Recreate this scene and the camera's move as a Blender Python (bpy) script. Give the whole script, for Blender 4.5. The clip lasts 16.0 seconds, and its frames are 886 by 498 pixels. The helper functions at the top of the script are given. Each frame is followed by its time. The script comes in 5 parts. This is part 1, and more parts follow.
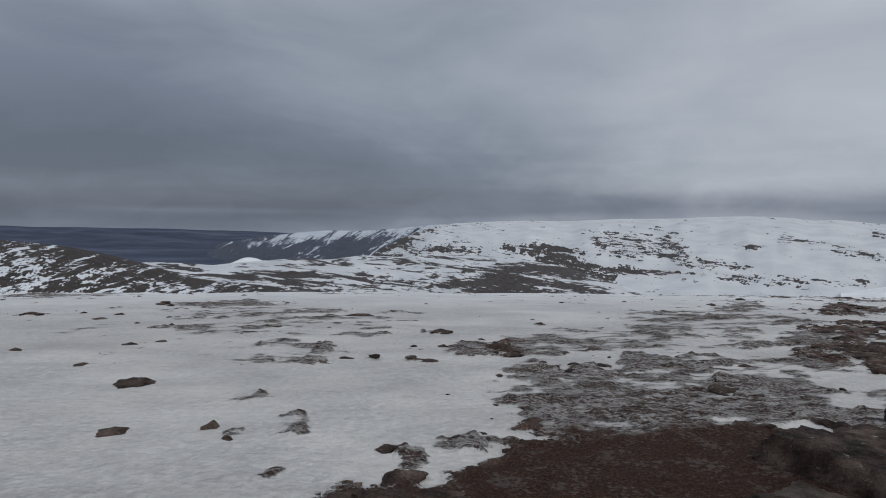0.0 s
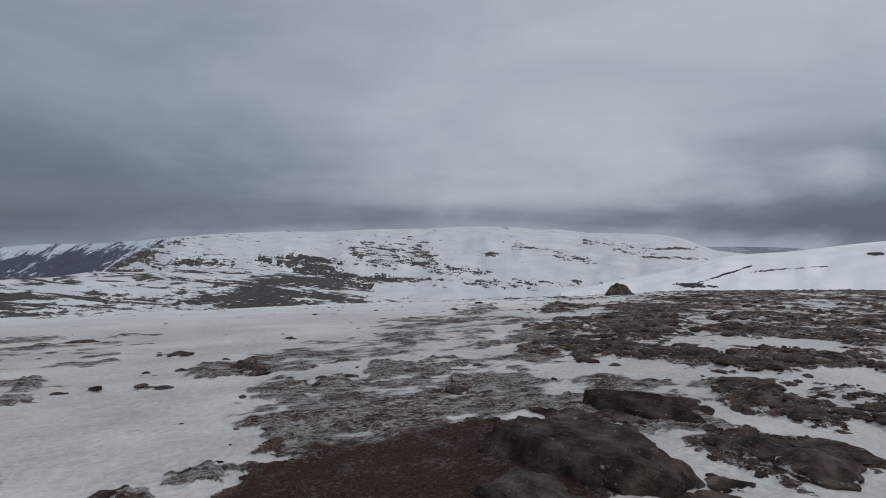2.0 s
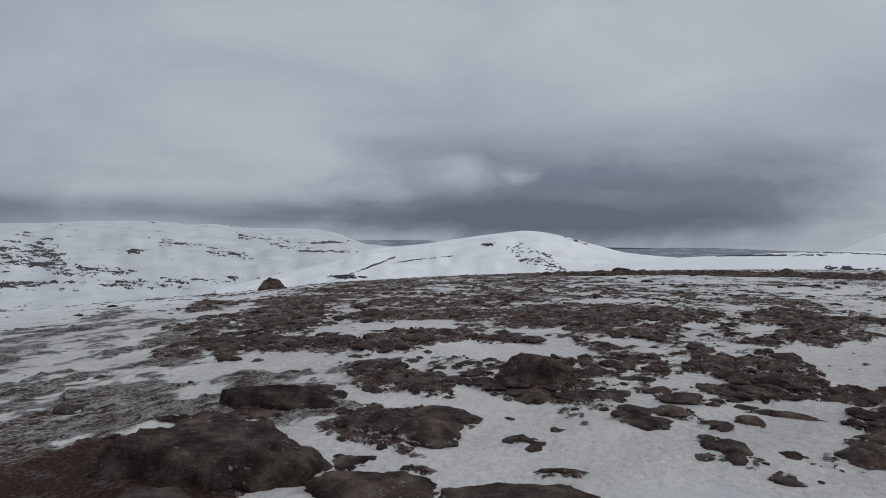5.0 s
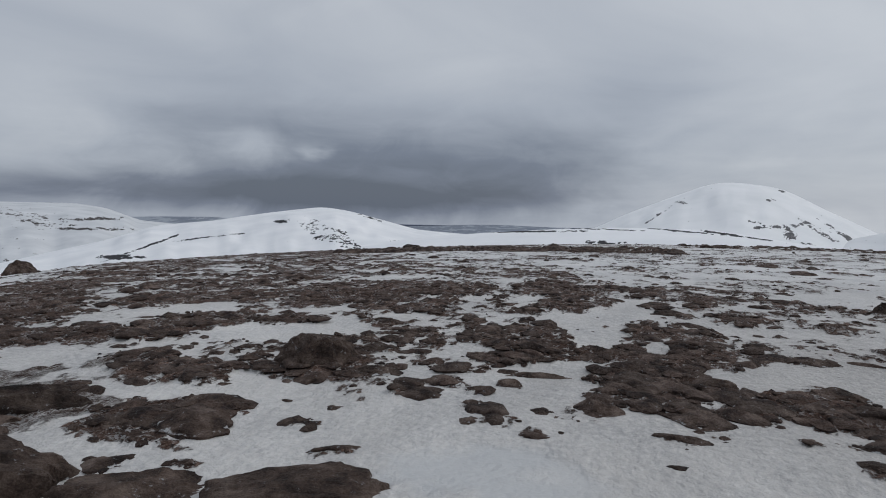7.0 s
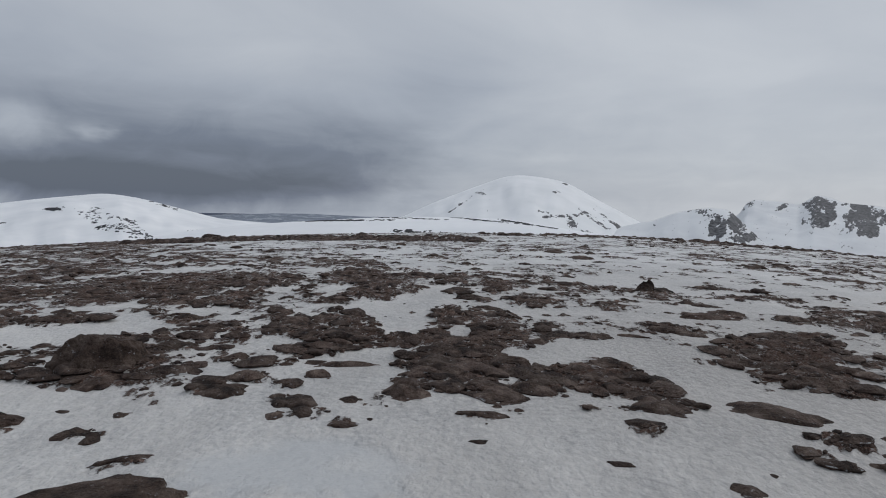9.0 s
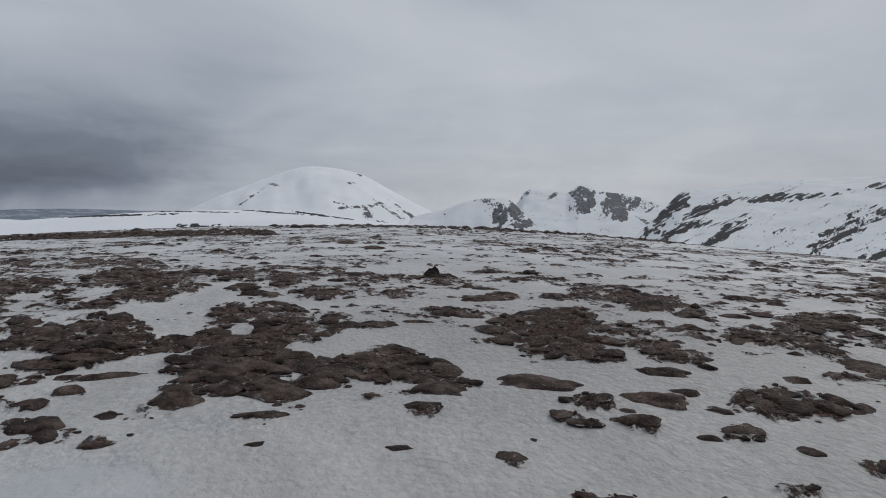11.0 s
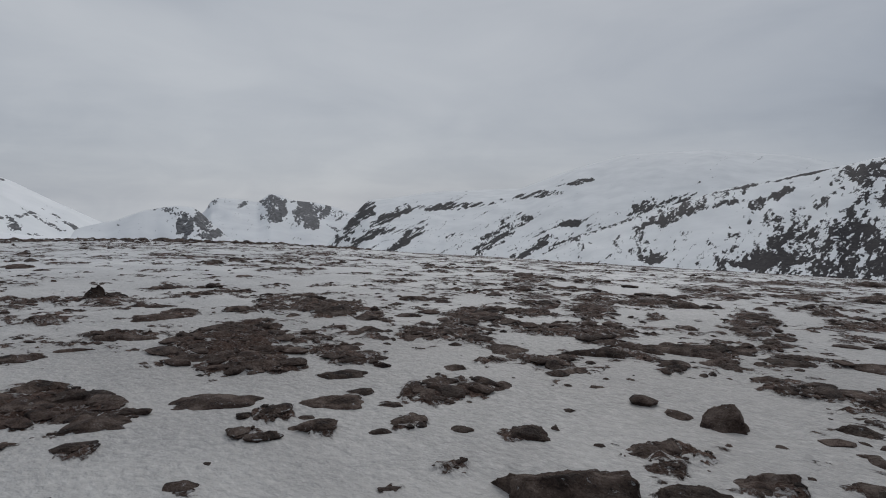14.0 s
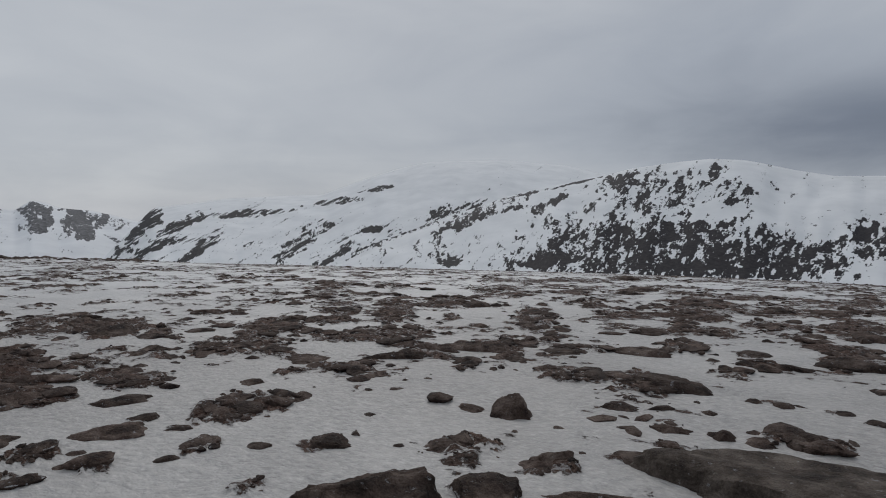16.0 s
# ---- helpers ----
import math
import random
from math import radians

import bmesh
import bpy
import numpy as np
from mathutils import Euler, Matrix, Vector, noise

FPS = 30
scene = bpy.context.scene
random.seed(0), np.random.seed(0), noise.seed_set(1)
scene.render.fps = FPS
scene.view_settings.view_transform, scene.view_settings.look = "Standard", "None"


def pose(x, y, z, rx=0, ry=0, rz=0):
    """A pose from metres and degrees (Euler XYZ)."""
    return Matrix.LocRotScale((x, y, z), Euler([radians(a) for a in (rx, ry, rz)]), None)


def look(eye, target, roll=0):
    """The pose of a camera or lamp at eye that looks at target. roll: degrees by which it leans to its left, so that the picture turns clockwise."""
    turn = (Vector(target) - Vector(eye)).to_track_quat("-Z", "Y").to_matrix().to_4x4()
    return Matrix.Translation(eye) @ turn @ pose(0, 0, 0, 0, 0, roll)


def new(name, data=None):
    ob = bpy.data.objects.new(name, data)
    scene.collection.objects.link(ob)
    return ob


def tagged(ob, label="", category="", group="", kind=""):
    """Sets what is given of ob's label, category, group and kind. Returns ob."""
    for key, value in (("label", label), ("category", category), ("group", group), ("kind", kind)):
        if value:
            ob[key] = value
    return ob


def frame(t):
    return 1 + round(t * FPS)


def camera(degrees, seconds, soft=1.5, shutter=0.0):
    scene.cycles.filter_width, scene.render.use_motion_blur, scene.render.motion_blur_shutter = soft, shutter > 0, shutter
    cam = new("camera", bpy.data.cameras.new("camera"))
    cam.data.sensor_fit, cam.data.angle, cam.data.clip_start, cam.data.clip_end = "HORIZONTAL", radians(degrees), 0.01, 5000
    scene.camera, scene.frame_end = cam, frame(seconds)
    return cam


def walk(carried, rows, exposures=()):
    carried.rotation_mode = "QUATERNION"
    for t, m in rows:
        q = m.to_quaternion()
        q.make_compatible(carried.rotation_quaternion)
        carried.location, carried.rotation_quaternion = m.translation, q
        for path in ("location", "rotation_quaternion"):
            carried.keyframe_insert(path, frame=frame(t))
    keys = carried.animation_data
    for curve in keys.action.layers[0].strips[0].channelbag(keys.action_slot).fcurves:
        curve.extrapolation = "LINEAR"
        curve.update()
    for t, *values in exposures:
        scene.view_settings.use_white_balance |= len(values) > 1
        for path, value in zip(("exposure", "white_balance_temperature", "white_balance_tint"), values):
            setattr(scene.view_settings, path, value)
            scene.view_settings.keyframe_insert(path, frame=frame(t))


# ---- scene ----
# ---- camera and walk ----
cam = camera(69.97, 16.0, soft=1.0)
PATH = [
    (0, 0.008, -0.064, 1.548, 86.94, -0.61, 1.03),
    (0.5, 0.085, -0.06, 1.545, 87.15, -0.54, -2.44),
    (1, 0.129, -0.047, 1.556, 87.01, -0.37, -8.18),
    (1.5, 0.132, -0.042, 1.567, 87.55, -0.25, -14.77),
    (2, 0.146, -0.054, 1.573, 88.09, -0.46, -20.66),
    (2.5, 0.162, -0.06, 1.576, 88.33, -0.82, -25.57),
    (3, 0.183, -0.052, 1.571, 88.38, -0.87, -30.94),
    (3.5, 0.187, -0.051, 1.574, 88.11, -0.8, -35.67),
    (4, 0.227, -0.063, 1.571, 88.21, -0.7, -40.55),
    (4.5, 0.284, -0.082, 1.565, 88.22, -0.6, -45.86),
    (7, 0.401, -0.252, 1.591, 86.07, -1.12, -69.37),
    (7.5, 0.401, -0.245, 1.599, 86.21, -1.24, -73.72),
    (8, 0.413, -0.243, 1.593, 86.07, -1.3, -78.1),
    (8.5, 0.427, -0.246, 1.593, 85.73, -1.55, -82.05),
    (9, 0.427, -0.258, 1.586, 85.5, -1.75, -86.57),
    (9.5, 0.448, -0.288, 1.585, 85.09, -1.77, -91.03),
    (10, 0.465, -0.334, 1.584, 84.92, -1.54, -96.06),
    (12.5, 0.409, -0.502, 1.592, 85.61, -1.15, -117.67),
    (13, 0.377, -0.522, 1.596, 85.6, -1.13, -122.81),
    (13.5, 0.368, -0.535, 1.601, 86.19, -1.12, -127.89),
    (14, 0.371, -0.536, 1.605, 86.56, -1.2, -132.21),
    (14.5, 0.364, -0.544, 1.604, 86.62, -1.2, -135.43),
    (15, 0.346, -0.566, 1.608, 86.97, -1, -140.05),
    (15.5, 0.334, -0.573, 1.609, 87.32, -0.7, -144.87),
    (16, 0.327, -0.566, 1.606, 87.42, -0.59, -149.98),
]
EXPOSURES = [(0.0, 0.03, 6530, 10), (4.5, -0.02, 6510, 10), (7.5, 0.05, 6500, 10), (10.0, -0.02, 6500, 10), (12.5, -0.12, 6510, 10), (14.0, -0.12, 6560, 10), (16.0, -0.08, 6600, 10)]
walk(cam, [(t, pose(x, y, z, rx, ry, rz)) for t, x, y, z, rx, ry, rz in PATH], exposures=EXPOSURES)

# ---- world: a heavy cloud deck, brighter overhead, and one broad soft sun behind it ----
SUN_AZ, SUN_EL = 145.0, 37.0


class Nodes:
    """Short hand for node trees."""

    def __init__(self, tree):
        self.tree = tree
        tree.nodes.clear()

    def add(self, kind, sockets=(), **props):
        node = self.tree.nodes.new(kind)
        for key, value in props.items():
            setattr(node, key, value)
        for key, value in dict(sockets).items():
            self.feed(node.inputs[key], value)
        return node

    def feed(self, socket, value):
        if isinstance(value, bpy.types.NodeSocket):
            self.tree.links.new(value, socket)
        else:
            socket.default_value = value

    def math(self, op, a, b=0.0, c=0.0, clamp=False):
        node = self.add("ShaderNodeMath", operation=op, use_clamp=clamp)
        for i, value in enumerate((a, b, c)):
            self.feed(node.inputs[i], value)
        return node.outputs[0]

    def noise(self, vector, scale, detail=4.0, rough=0.55, distortion=0.0):
        node = self.add("ShaderNodeTexNoise", {"Scale": scale, "Detail": detail, "Roughness": rough, "Distortion": distortion})
        self.feed(node.inputs["Vector"], vector)
        return node.outputs["Fac"]

    def ramp(self, value, stops):
        node = self.add("ShaderNodeValToRGB", {"Fac": value})
        points = node.color_ramp.elements
        while len(points) < len(stops):
            points.new(0.5)
        for p, (at, c) in zip(points, stops):
            p.position, p.color = at, (*c, 1)
        return node.outputs["Color"]

    def mix(self, fac, a, b, blend="MIX"):
        node = self.add("ShaderNodeMix", data_type="RGBA", blend_type=blend)
        self.feed(node.inputs[0], fac)
        self.feed(node.inputs[6], a if isinstance(a, bpy.types.NodeSocket) else (*a, 1))
        self.feed(node.inputs[7], b if isinstance(b, bpy.types.NodeSocket) else (*b, 1))
        return node.outputs[2]

    def turned(self, vector, angle, scale):
        node = self.add("ShaderNodeMapping", {"Rotation": (0, 0, radians(angle)), "Scale": scale})
        self.feed(node.inputs["Vector"], vector)
        return node.outputs["Vector"]

    def stretch(self, vector, sx, sy, sz):
        node = self.add("ShaderNodeMapping", {"Scale": (sx, sy, sz)})
        self.feed(node.inputs["Vector"], vector)
        return node.outputs["Vector"]


# cloud masses: bearing, height, half widths, weight
CLOUDS = [
    (-38, 5, 34, 8, -0.47), (-12, 3, 22, 5, -0.18), (-30, -0.5, 30, 1.7, -0.28), (28, 0.9, 30, 1.3, -0.30), (62, 3.0, 17, 5.5, -0.40),
    (76, 4.8, 10, 3.0, -0.22), (52.5, 4.8, 3.0, 1.5, 0.30), (57.5, 4.4, 1.1, 0.8, 0.25), (64, 2.6, 5, 0.9, 0.14), (56, 3, 10, 5.5, -0.1),
    (40, 6, 6, 4, 0.06), (47, 7, 9, 4, -0.08)]
CLOUDS += [
    (30, 6, 14, 6, 0.06), (110, 8, 14, 10, 0.17), (85, 9, 5, 3.5, -0.12), (135, 14, 32, 16, 0.04), (-30, 14, 40, 14, -0.22),
    (184, 7, 13, 4, -0.42), (170, 12, 16, 7, -0.12), (108, 17, 7, 2, -0.12), (4, 3, 13, 4, -0.16), (76, 1.5, 12, 3, -0.12),
    (85, 18, 30, 7, 0.12), (50, 0.8, 24, 1.7, -0.2), (8, 17, 12, 9, -0.1), (132, 17, 14, 9, 0.1),
    (-21, 0.2, 9, 0.3, 0.16), (66, 0.5, 13, 1.6, -0.22)]


def build_world():
    world = bpy.data.worlds.new("overcast")
    scene.world = world
    world.use_nodes = True
    n = Nodes(world.node_tree)
    way = n.add("ShaderNodeTexCoord").outputs["Generated"]
    xyz = n.add("ShaderNodeSeparateXYZ", {"Vector": way}).outputs
    c, s = math.cos(radians(75)), math.sin(radians(75))
    east = n.math("SUBTRACT", n.math("MULTIPLY", xyz[0], c), n.math("MULTIPLY", xyz[1], s))
    north = n.math("ADD", n.math("MULTIPLY", xyz[1], c), n.math("MULTIPLY", xyz[0], s))
    az = n.math("MULTIPLY_ADD", n.math("ARCTAN2", east, north), 180 / math.pi, 75.0)
    el = n.math("MULTIPLY", n.math("ARCSINE", n.math("MAXIMUM", n.math("MINIMUM", xyz[2], 1.0), -1.0)), 180 / math.pi)
    flat = n.add("ShaderNodeCombineXYZ", {"X": n.math("DIVIDE", az, 19.0), "Y": n.math("DIVIDE", el, 7.0), "Z": 3.7}).outputs[0]
    streak = n.add("ShaderNodeCombineXYZ", {"X": n.math("DIVIDE", az, 15.0), "Y": n.math("DIVIDE", el, 1.8), "Z": 8.1}).outputs[0]
    big = n.noise(flat, 1.0, 6.0, 0.5, 0.6)
    thin = n.noise(streak, 1.0, 4.0, 0.5, 0.3)
    wob = n.math("MULTIPLY_ADD", n.noise(flat, 2.2, 4.0), 9.0, -4.5)
    low = n.math("SUBTRACT", 1.0, n.math("DIVIDE", n.math("ABSOLUTE", el), 11.0), clamp=True)
    value = n.math("ADD", 0.70, n.math("MULTIPLY", n.math("SUBTRACT", big, 0.5), 0.42))
    value = n.math("ADD", value, n.math("MULTIPLY", n.math("MULTIPLY", n.math("SUBTRACT", thin, 0.5), 0.32), low))
    puffs = n.add("ShaderNodeCombineXYZ", {"X": n.math("DIVIDE", az, 6.0), "Y": n.math("DIVIDE", el, 3.0), "Z": 1.3}).outputs[0]
    lively = n.math("MULTIPLY_ADD", n.math("EXPONENT", n.math("MULTIPLY", n.math("POWER", n.math("DIVIDE", n.math("SUBTRACT", az, 58.0), 24.0), 2.0), -1.0)), 0.9, 0.8)
    billow = n.math("MULTIPLY", n.math("SUBTRACT", n.noise(puffs, 1.0, 8.0, 0.58, 0.8), 0.5), 0.36)
    value = n.math("MULTIPLY_ADD", n.math("MULTIPLY", billow, lively), low, value)
    for a0, e0, wa, we, amp in CLOUDS:
        a = n.math("DIVIDE", n.math("ADD", n.math("SUBTRACT", az, a0), wob), wa)
        e = n.math("DIVIDE", n.math("SUBTRACT", el, e0), we)
        g = n.math("EXPONENT", n.math("MULTIPLY", n.math("ADD", n.math("MULTIPLY", a, a), n.math("MULTIPLY", e, e)), -1.0))
        value = n.math("MULTIPLY_ADD", g, amp, value)
    cloud = n.ramp(value, [(0.0, (0.106, 0.127, 0.166)), (0.25, (0.160, 0.187, 0.242)), (0.6, (0.343, 0.379, 0.438)), (1.0, (0.53, 0.56, 0.60))])
    above = n.math("MULTIPLY_ADD", n.math("SMOOTH_MIN", n.math("MAXIMUM", n.math("DIVIDE", n.math("SUBTRACT", el, 22.0), 40.0), 0.0), 1.0, 0.1), ZENITH, 1.0)
    deck = n.mix(1.0, cloud, n.add("ShaderNodeCombineColor", {0: above, 1: above, 2: above}).outputs[0], "MULTIPLY")
    sky = n.add("ShaderNodeTexSky", sky_type="NISHITA", sun_disc=False, sun_elevation=radians(SUN_EL), sun_rotation=radians(SUN_AZ)).outputs[0]
    glow = n.add("ShaderNodeBackground", {"Color": sky, "Strength": 0.004}).outputs[0]
    grey = n.add("ShaderNodeBackground", {"Color": deck, "Strength": 1.0}).outputs[0]
    both = n.add("ShaderNodeAddShader", {0: glow, 1: grey}).outputs[0]
    n.add("ShaderNodeOutputWorld", {"Surface": both})


ZENITH = 0.35
build_world()
sun = new("sun", bpy.data.lights.new("sun", "SUN"))
sun.data.energy, sun.data.angle, sun.data.color = 0.72, radians(30), (1.0, 0.97, 0.93)
a, e = radians(SUN_AZ), radians(SUN_EL)
sun.matrix_world = look((0, 0, 30), (-30 * math.sin(a) * math.cos(e), -30 * math.cos(a) * math.cos(e), 30 - 30 * math.sin(e)))


# ---- materials ----
def surface(name, build):
    mat = bpy.data.materials.new(name)
    mat.use_nodes = True
    n = Nodes(mat.node_tree)
    place = n.add("ShaderNodeNewGeometry").outputs["Position"]
    colour, rough, height, depth, gloss = build(n, place)
    bump = n.add("ShaderNodeBump", {"Height": height, "Distance": depth, "Strength": 1.0}).outputs[0]
    shader = n.add("ShaderNodeBsdfPrincipled", {"Base Color": colour, "Roughness": rough, "Normal": bump, "Specular IOR Level": gloss}).outputs[0]
    n.add("ShaderNodeOutputMaterial", {"Surface": shader})
    return mat


def near_ground(n, p):
    """Wind-packed grey snow and ice over frost-broken brown earth; the bare layer says how much snow is gone."""
    bare = n.add("ShaderNodeAttribute", attribute_name="bare").outputs["Fac"]
    soil = n.add("ShaderNodeAttribute", attribute_name="soil").outputs["Fac"]
    fine = n.noise(p, 9.0, 6.0, 0.62)
    grit = n.noise(p, 55.0, 5.0, 0.65)
    wide = n.noise(p, 1.3, 4.0, 0.55)
    combed = n.noise(n.turned(p, 14.0, (0.32, 1.7, 1.0)), 7.0, 5.0, 0.6)
    thin = n.math("MULTIPLY_ADD", bare, 2.4, 1.5, clamp=True)
    rag = n.math("ADD", n.math("MULTIPLY_ADD", fine, 0.8, -0.4), n.math("MULTIPLY_ADD", grit, 0.8, -0.4))
    rag = n.math("ADD", rag, n.math("MULTIPLY_ADD", combed, 1.5, -0.75))
    turf = n.add("ShaderNodeAttribute", attribute_name="turf").outputs["Fac"]
    loose = n.math("SUBTRACT", 1.0, n.math("MAXIMUM", n.math("MULTIPLY_ADD", soil, 3.0, -2.0), turf), clamp=True)
    chip = n.add("ShaderNodeTexVoronoi", {"Vector": n.add("ShaderNodeVectorMath", {0: p, 1: n.mix(1.0, n.add("ShaderNodeTexNoise", {"Vector": p, "Scale": 9.0, "Detail": 3.0}).outputs["Color"], (0.12, 0.12, 0.12), "MULTIPLY")}, operation="ADD").outputs[0], "Scale": 9.0, "Randomness": 1.0})
    piece = n.add("ShaderNodeSeparateColor", {0: chip.outputs["Color"]}).outputs
    dome_chip = n.math("SUBTRACT", 1.0, n.math("MULTIPLY", chip.outputs["Distance"], 1.3), clamp=True)
    rag = n.math("ADD", rag, n.math("MULTIPLY", n.math("MULTIPLY_ADD", piece[0], 0.5, -0.25), loose))
    edge = n.math("MULTIPLY_ADD", rag, thin, bare)
    mask = n.math("MULTIPLY_ADD", edge, n.math("MULTIPLY_ADD", n.math("MAXIMUM", turf, n.math("MULTIPLY", soil, 0.6)), -4.0, 7.5), 0.5, clamp=True)
    veil = n.math("MULTIPLY_ADD", n.math("ADD", edge, n.math("MULTIPLY_ADD", wide, 0.9, -0.45)), 0.9, 0.42, clamp=True)
    south_tone = n.add("ShaderNodeAttribute", attribute_name="south_tone").outputs["Fac"]
    tone = n.math("MULTIPLY_ADD", n.math("ADD", n.math("MULTIPLY", wide, 0.5), n.math("MULTIPLY", n.noise(p, 0.45, 3.0, 0.5), 0.5)), 4.2, -1.6, clamp=True)
    snow = n.mix(south_tone, n.mix(tone, (0.44, 0.435, 0.435), (0.645, 0.63, 0.61)), n.mix(tone, (0.275, 0.265, 0.256), (0.39, 0.373, 0.36)))
    snow = n.mix(n.math("MULTIPLY_ADD", n.noise(n.stretch(p, 1, 1, 1), 15.0, 4.0, 0.6), 2.4, -0.95, clamp=True), snow, n.mix(south_tone, (0.71, 0.70, 0.68), (0.49, 0.473, 0.455)))
    dust = n.math("MULTIPLY_ADD", n.noise(n.turned(p, 14.0, (0.45, 1.3, 1.0)), 0.9, 6.0, 0.6), 3.2, -1.35, clamp=True)
    snow = n.mix(n.math("MULTIPLY", dust, 0.45), snow, (0.285, 0.275, 0.268))
    # ripple shading put into the colour: pale crust flecks, darkened pits
    crust = n.math("MULTIPLY_ADD", n.noise(n.turned(p, 30.0, (0.5, 1.4, 1.0)), 34.0, 4.0, 0.6), 5.0, -2.6, clamp=True)
    snow = n.mix(n.math("MULTIPLY", crust, n.math("MULTIPLY_ADD", south_tone, 0.15, 0.35)), snow, (0.68, 0.66, 0.64))
    pit_shade = n.math("MULTIPLY_ADD", n.noise(n.turned(p, 50.0, (0.7, 1.2, 1.0)), 40.0, 4.0, 0.65), 6.0, -3.3, clamp=True)
    snow = n.mix(n.math("MULTIPLY", pit_shade, n.math("MULTIPLY", south_tone, 0.4)), snow, (0.29, 0.28, 0.275))
    snow = n.mix(n.math("MULTIPLY", veil, 0.6), snow, (0.225, 0.205, 0.195))
    ice = n.add("ShaderNodeAttribute", attribute_name="ice").outputs["Fac"]
    snow = n.mix(ice, snow, n.mix(n.noise(p, 4.0, 5.0), (0.42, 0.435, 0.445), (0.51, 0.52, 0.525)))
    brown = n.ramp(n.noise(p, 6.0, 7.0, 0.65), [(0.3, (0.020, 0.011, 0.008)), (0.5, (0.072, 0.039, 0.028)), (0.7, (0.15, 0.090, 0.066))])
    stony = n.ramp(grit, [(0.36, (0.018, 0.012, 0.010)), (0.5, (0.092, 0.060, 0.047)), (0.64, (0.27, 0.217, 0.188))])
    red = n.ramp(grit, [(0.34, (0.020, 0.010, 0.007)), (0.55, (0.066, 0.034, 0.023)), (0.75, (0.15, 0.090, 0.064))])
    snow = n.mix(1.0, snow, (1.0, 0.985, 0.965), "MULTIPLY")
    whitened = n.add("ShaderNodeAttribute", attribute_name="whitened").outputs["Fac"]
    snow = n.mix(n.math("MULTIPLY", whitened, 0.75, clamp=True), snow, n.mix(tone, (0.70, 0.70, 0.70), (0.85, 0.85, 0.845)))
    earth = n.mix(0.5, brown, stony)
    cobble = n.math("MULTIPLY_ADD", n.math("MULTIPLY", piece[1], n.noise(p, 2.2, 4.0, 0.6)), 1.7, 0.62)
    earth = n.mix(loose, earth, n.mix(1.0, earth, n.add("ShaderNodeCombineColor", {0: cobble, 1: cobble, 2: cobble}).outputs[0], "MULTIPLY"))
    earth = n.mix(soil, earth, red)
    blades = n.math("ADD", n.math("MULTIPLY", n.noise(n.turned(p, 14.0, (0.6, 1.4, 1.0)), 38.0, 5.0, 0.7), 0.5), n.math("MULTIPLY", n.noise(n.turned(p, 14.0, (0.55, 1.4, 1.0)), 8.0, 6.0, 0.68, 0.3), 0.5))
    frosted = n.ramp(blades, [(0.35, (0.016, 0.009, 0.007)), (0.435, (0.050, 0.032, 0.025)), (0.495, (0.12, 0.089, 0.075)), (0.543, (0.34, 0.32, 0.305)), (0.61, (0.56, 0.545, 0.53))])
    earth = n.mix(turf, earth, frosted)
    fleck = n.math("MULTIPLY_ADD", n.math("ADD", n.math("MULTIPLY", n.noise(p, 26.0, 5.0, 0.65), 0.6), n.math("MULTIPLY", n.noise(p, 3.2, 3.0, 0.55), 0.4)), 16.0, -8.5, clamp=True)
    earth = n.mix(n.math("MULTIPLY", fleck, n.math("MULTIPLY_ADD", soil, -0.6, 0.75)), earth, (0.46, 0.45, 0.44))
    colour = n.mix(mask, snow, earth)
    rough = n.math("MULTIPLY_ADD", mask, 0.4, n.math("MULTIPLY_ADD", wide, 0.35, 0.35))
    rough = n.math("MULTIPLY_ADD", ice, -0.3, rough)
    snowy = n.math("ADD", n.math("MULTIPLY", n.noise(n.turned(p, 30.0, (0.85, 1.1, 1.0)), 8.0, 4.0, 0.5), 1.2), n.math("MULTIPLY", fine, 0.5))
    ripple = n.math("ADD", n.noise(n.turned(p, 50.0, (0.85, 1.1, 1.0)), 19.0, 4.0, 0.5), n.math("MULTIPLY", n.noise(p, 60.0, 3.0, 0.6), 0.25))
    snowy = n.math("MULTIPLY_ADD", n.math("MULTIPLY", ripple, n.math("MULTIPLY_ADD", south_tone, -0.1, 0.75)), 1.2, snowy)
    snowy = n.math("MULTIPLY", snowy, n.math("MULTIPLY_ADD", ice, -0.85, 1.0))
    height = n.math("ADD", n.math("MULTIPLY", mask, n.math("ADD", n.math("MULTIPLY_ADD", grit, 1.2, 0.15), n.math("MULTIPLY", n.math("MULTIPLY", dome_chip, loose), n.math("MULTIPLY_ADD", piece[2], 1.4, 0.1)))), snowy)
    return colour, rough, height, 0.03, n.math("MULTIPLY_ADD", mask, -0.12, n.math("MULTIPLY_ADD", ice, 0.3, 0.27))


def far_slope(dark, light, snow_a, snow_b, size, lie=(1, 1, 1), rag=1.9):
    def build(n, p):
        bare = n.add("ShaderNodeAttribute", attribute_name="bare").outputs["Fac"]
        fine = n.noise(n.stretch(p, *lie), size, 6.0, 0.7)
        mask = n.math("MULTIPLY_ADD", n.math("ADD", bare, n.math("MULTIPLY_ADD", fine, rag, -rag / 2)), 4.6, 0.5, clamp=True)
        rock = n.mix(n.math("MULTIPLY_ADD", n.noise(p, size * 0.9, 6.0, 0.65), 3.4, -1.2, clamp=True), dark, light)
        snow = n.mix(n.math("MULTIPLY_ADD", n.noise(p, size * 0.08, 4.0), 2.4, -0.7, clamp=True), snow_a, snow_b)
        return n.mix(mask, snow, rock), 0.85, fine, 0.09 / size, 0.3
    return build


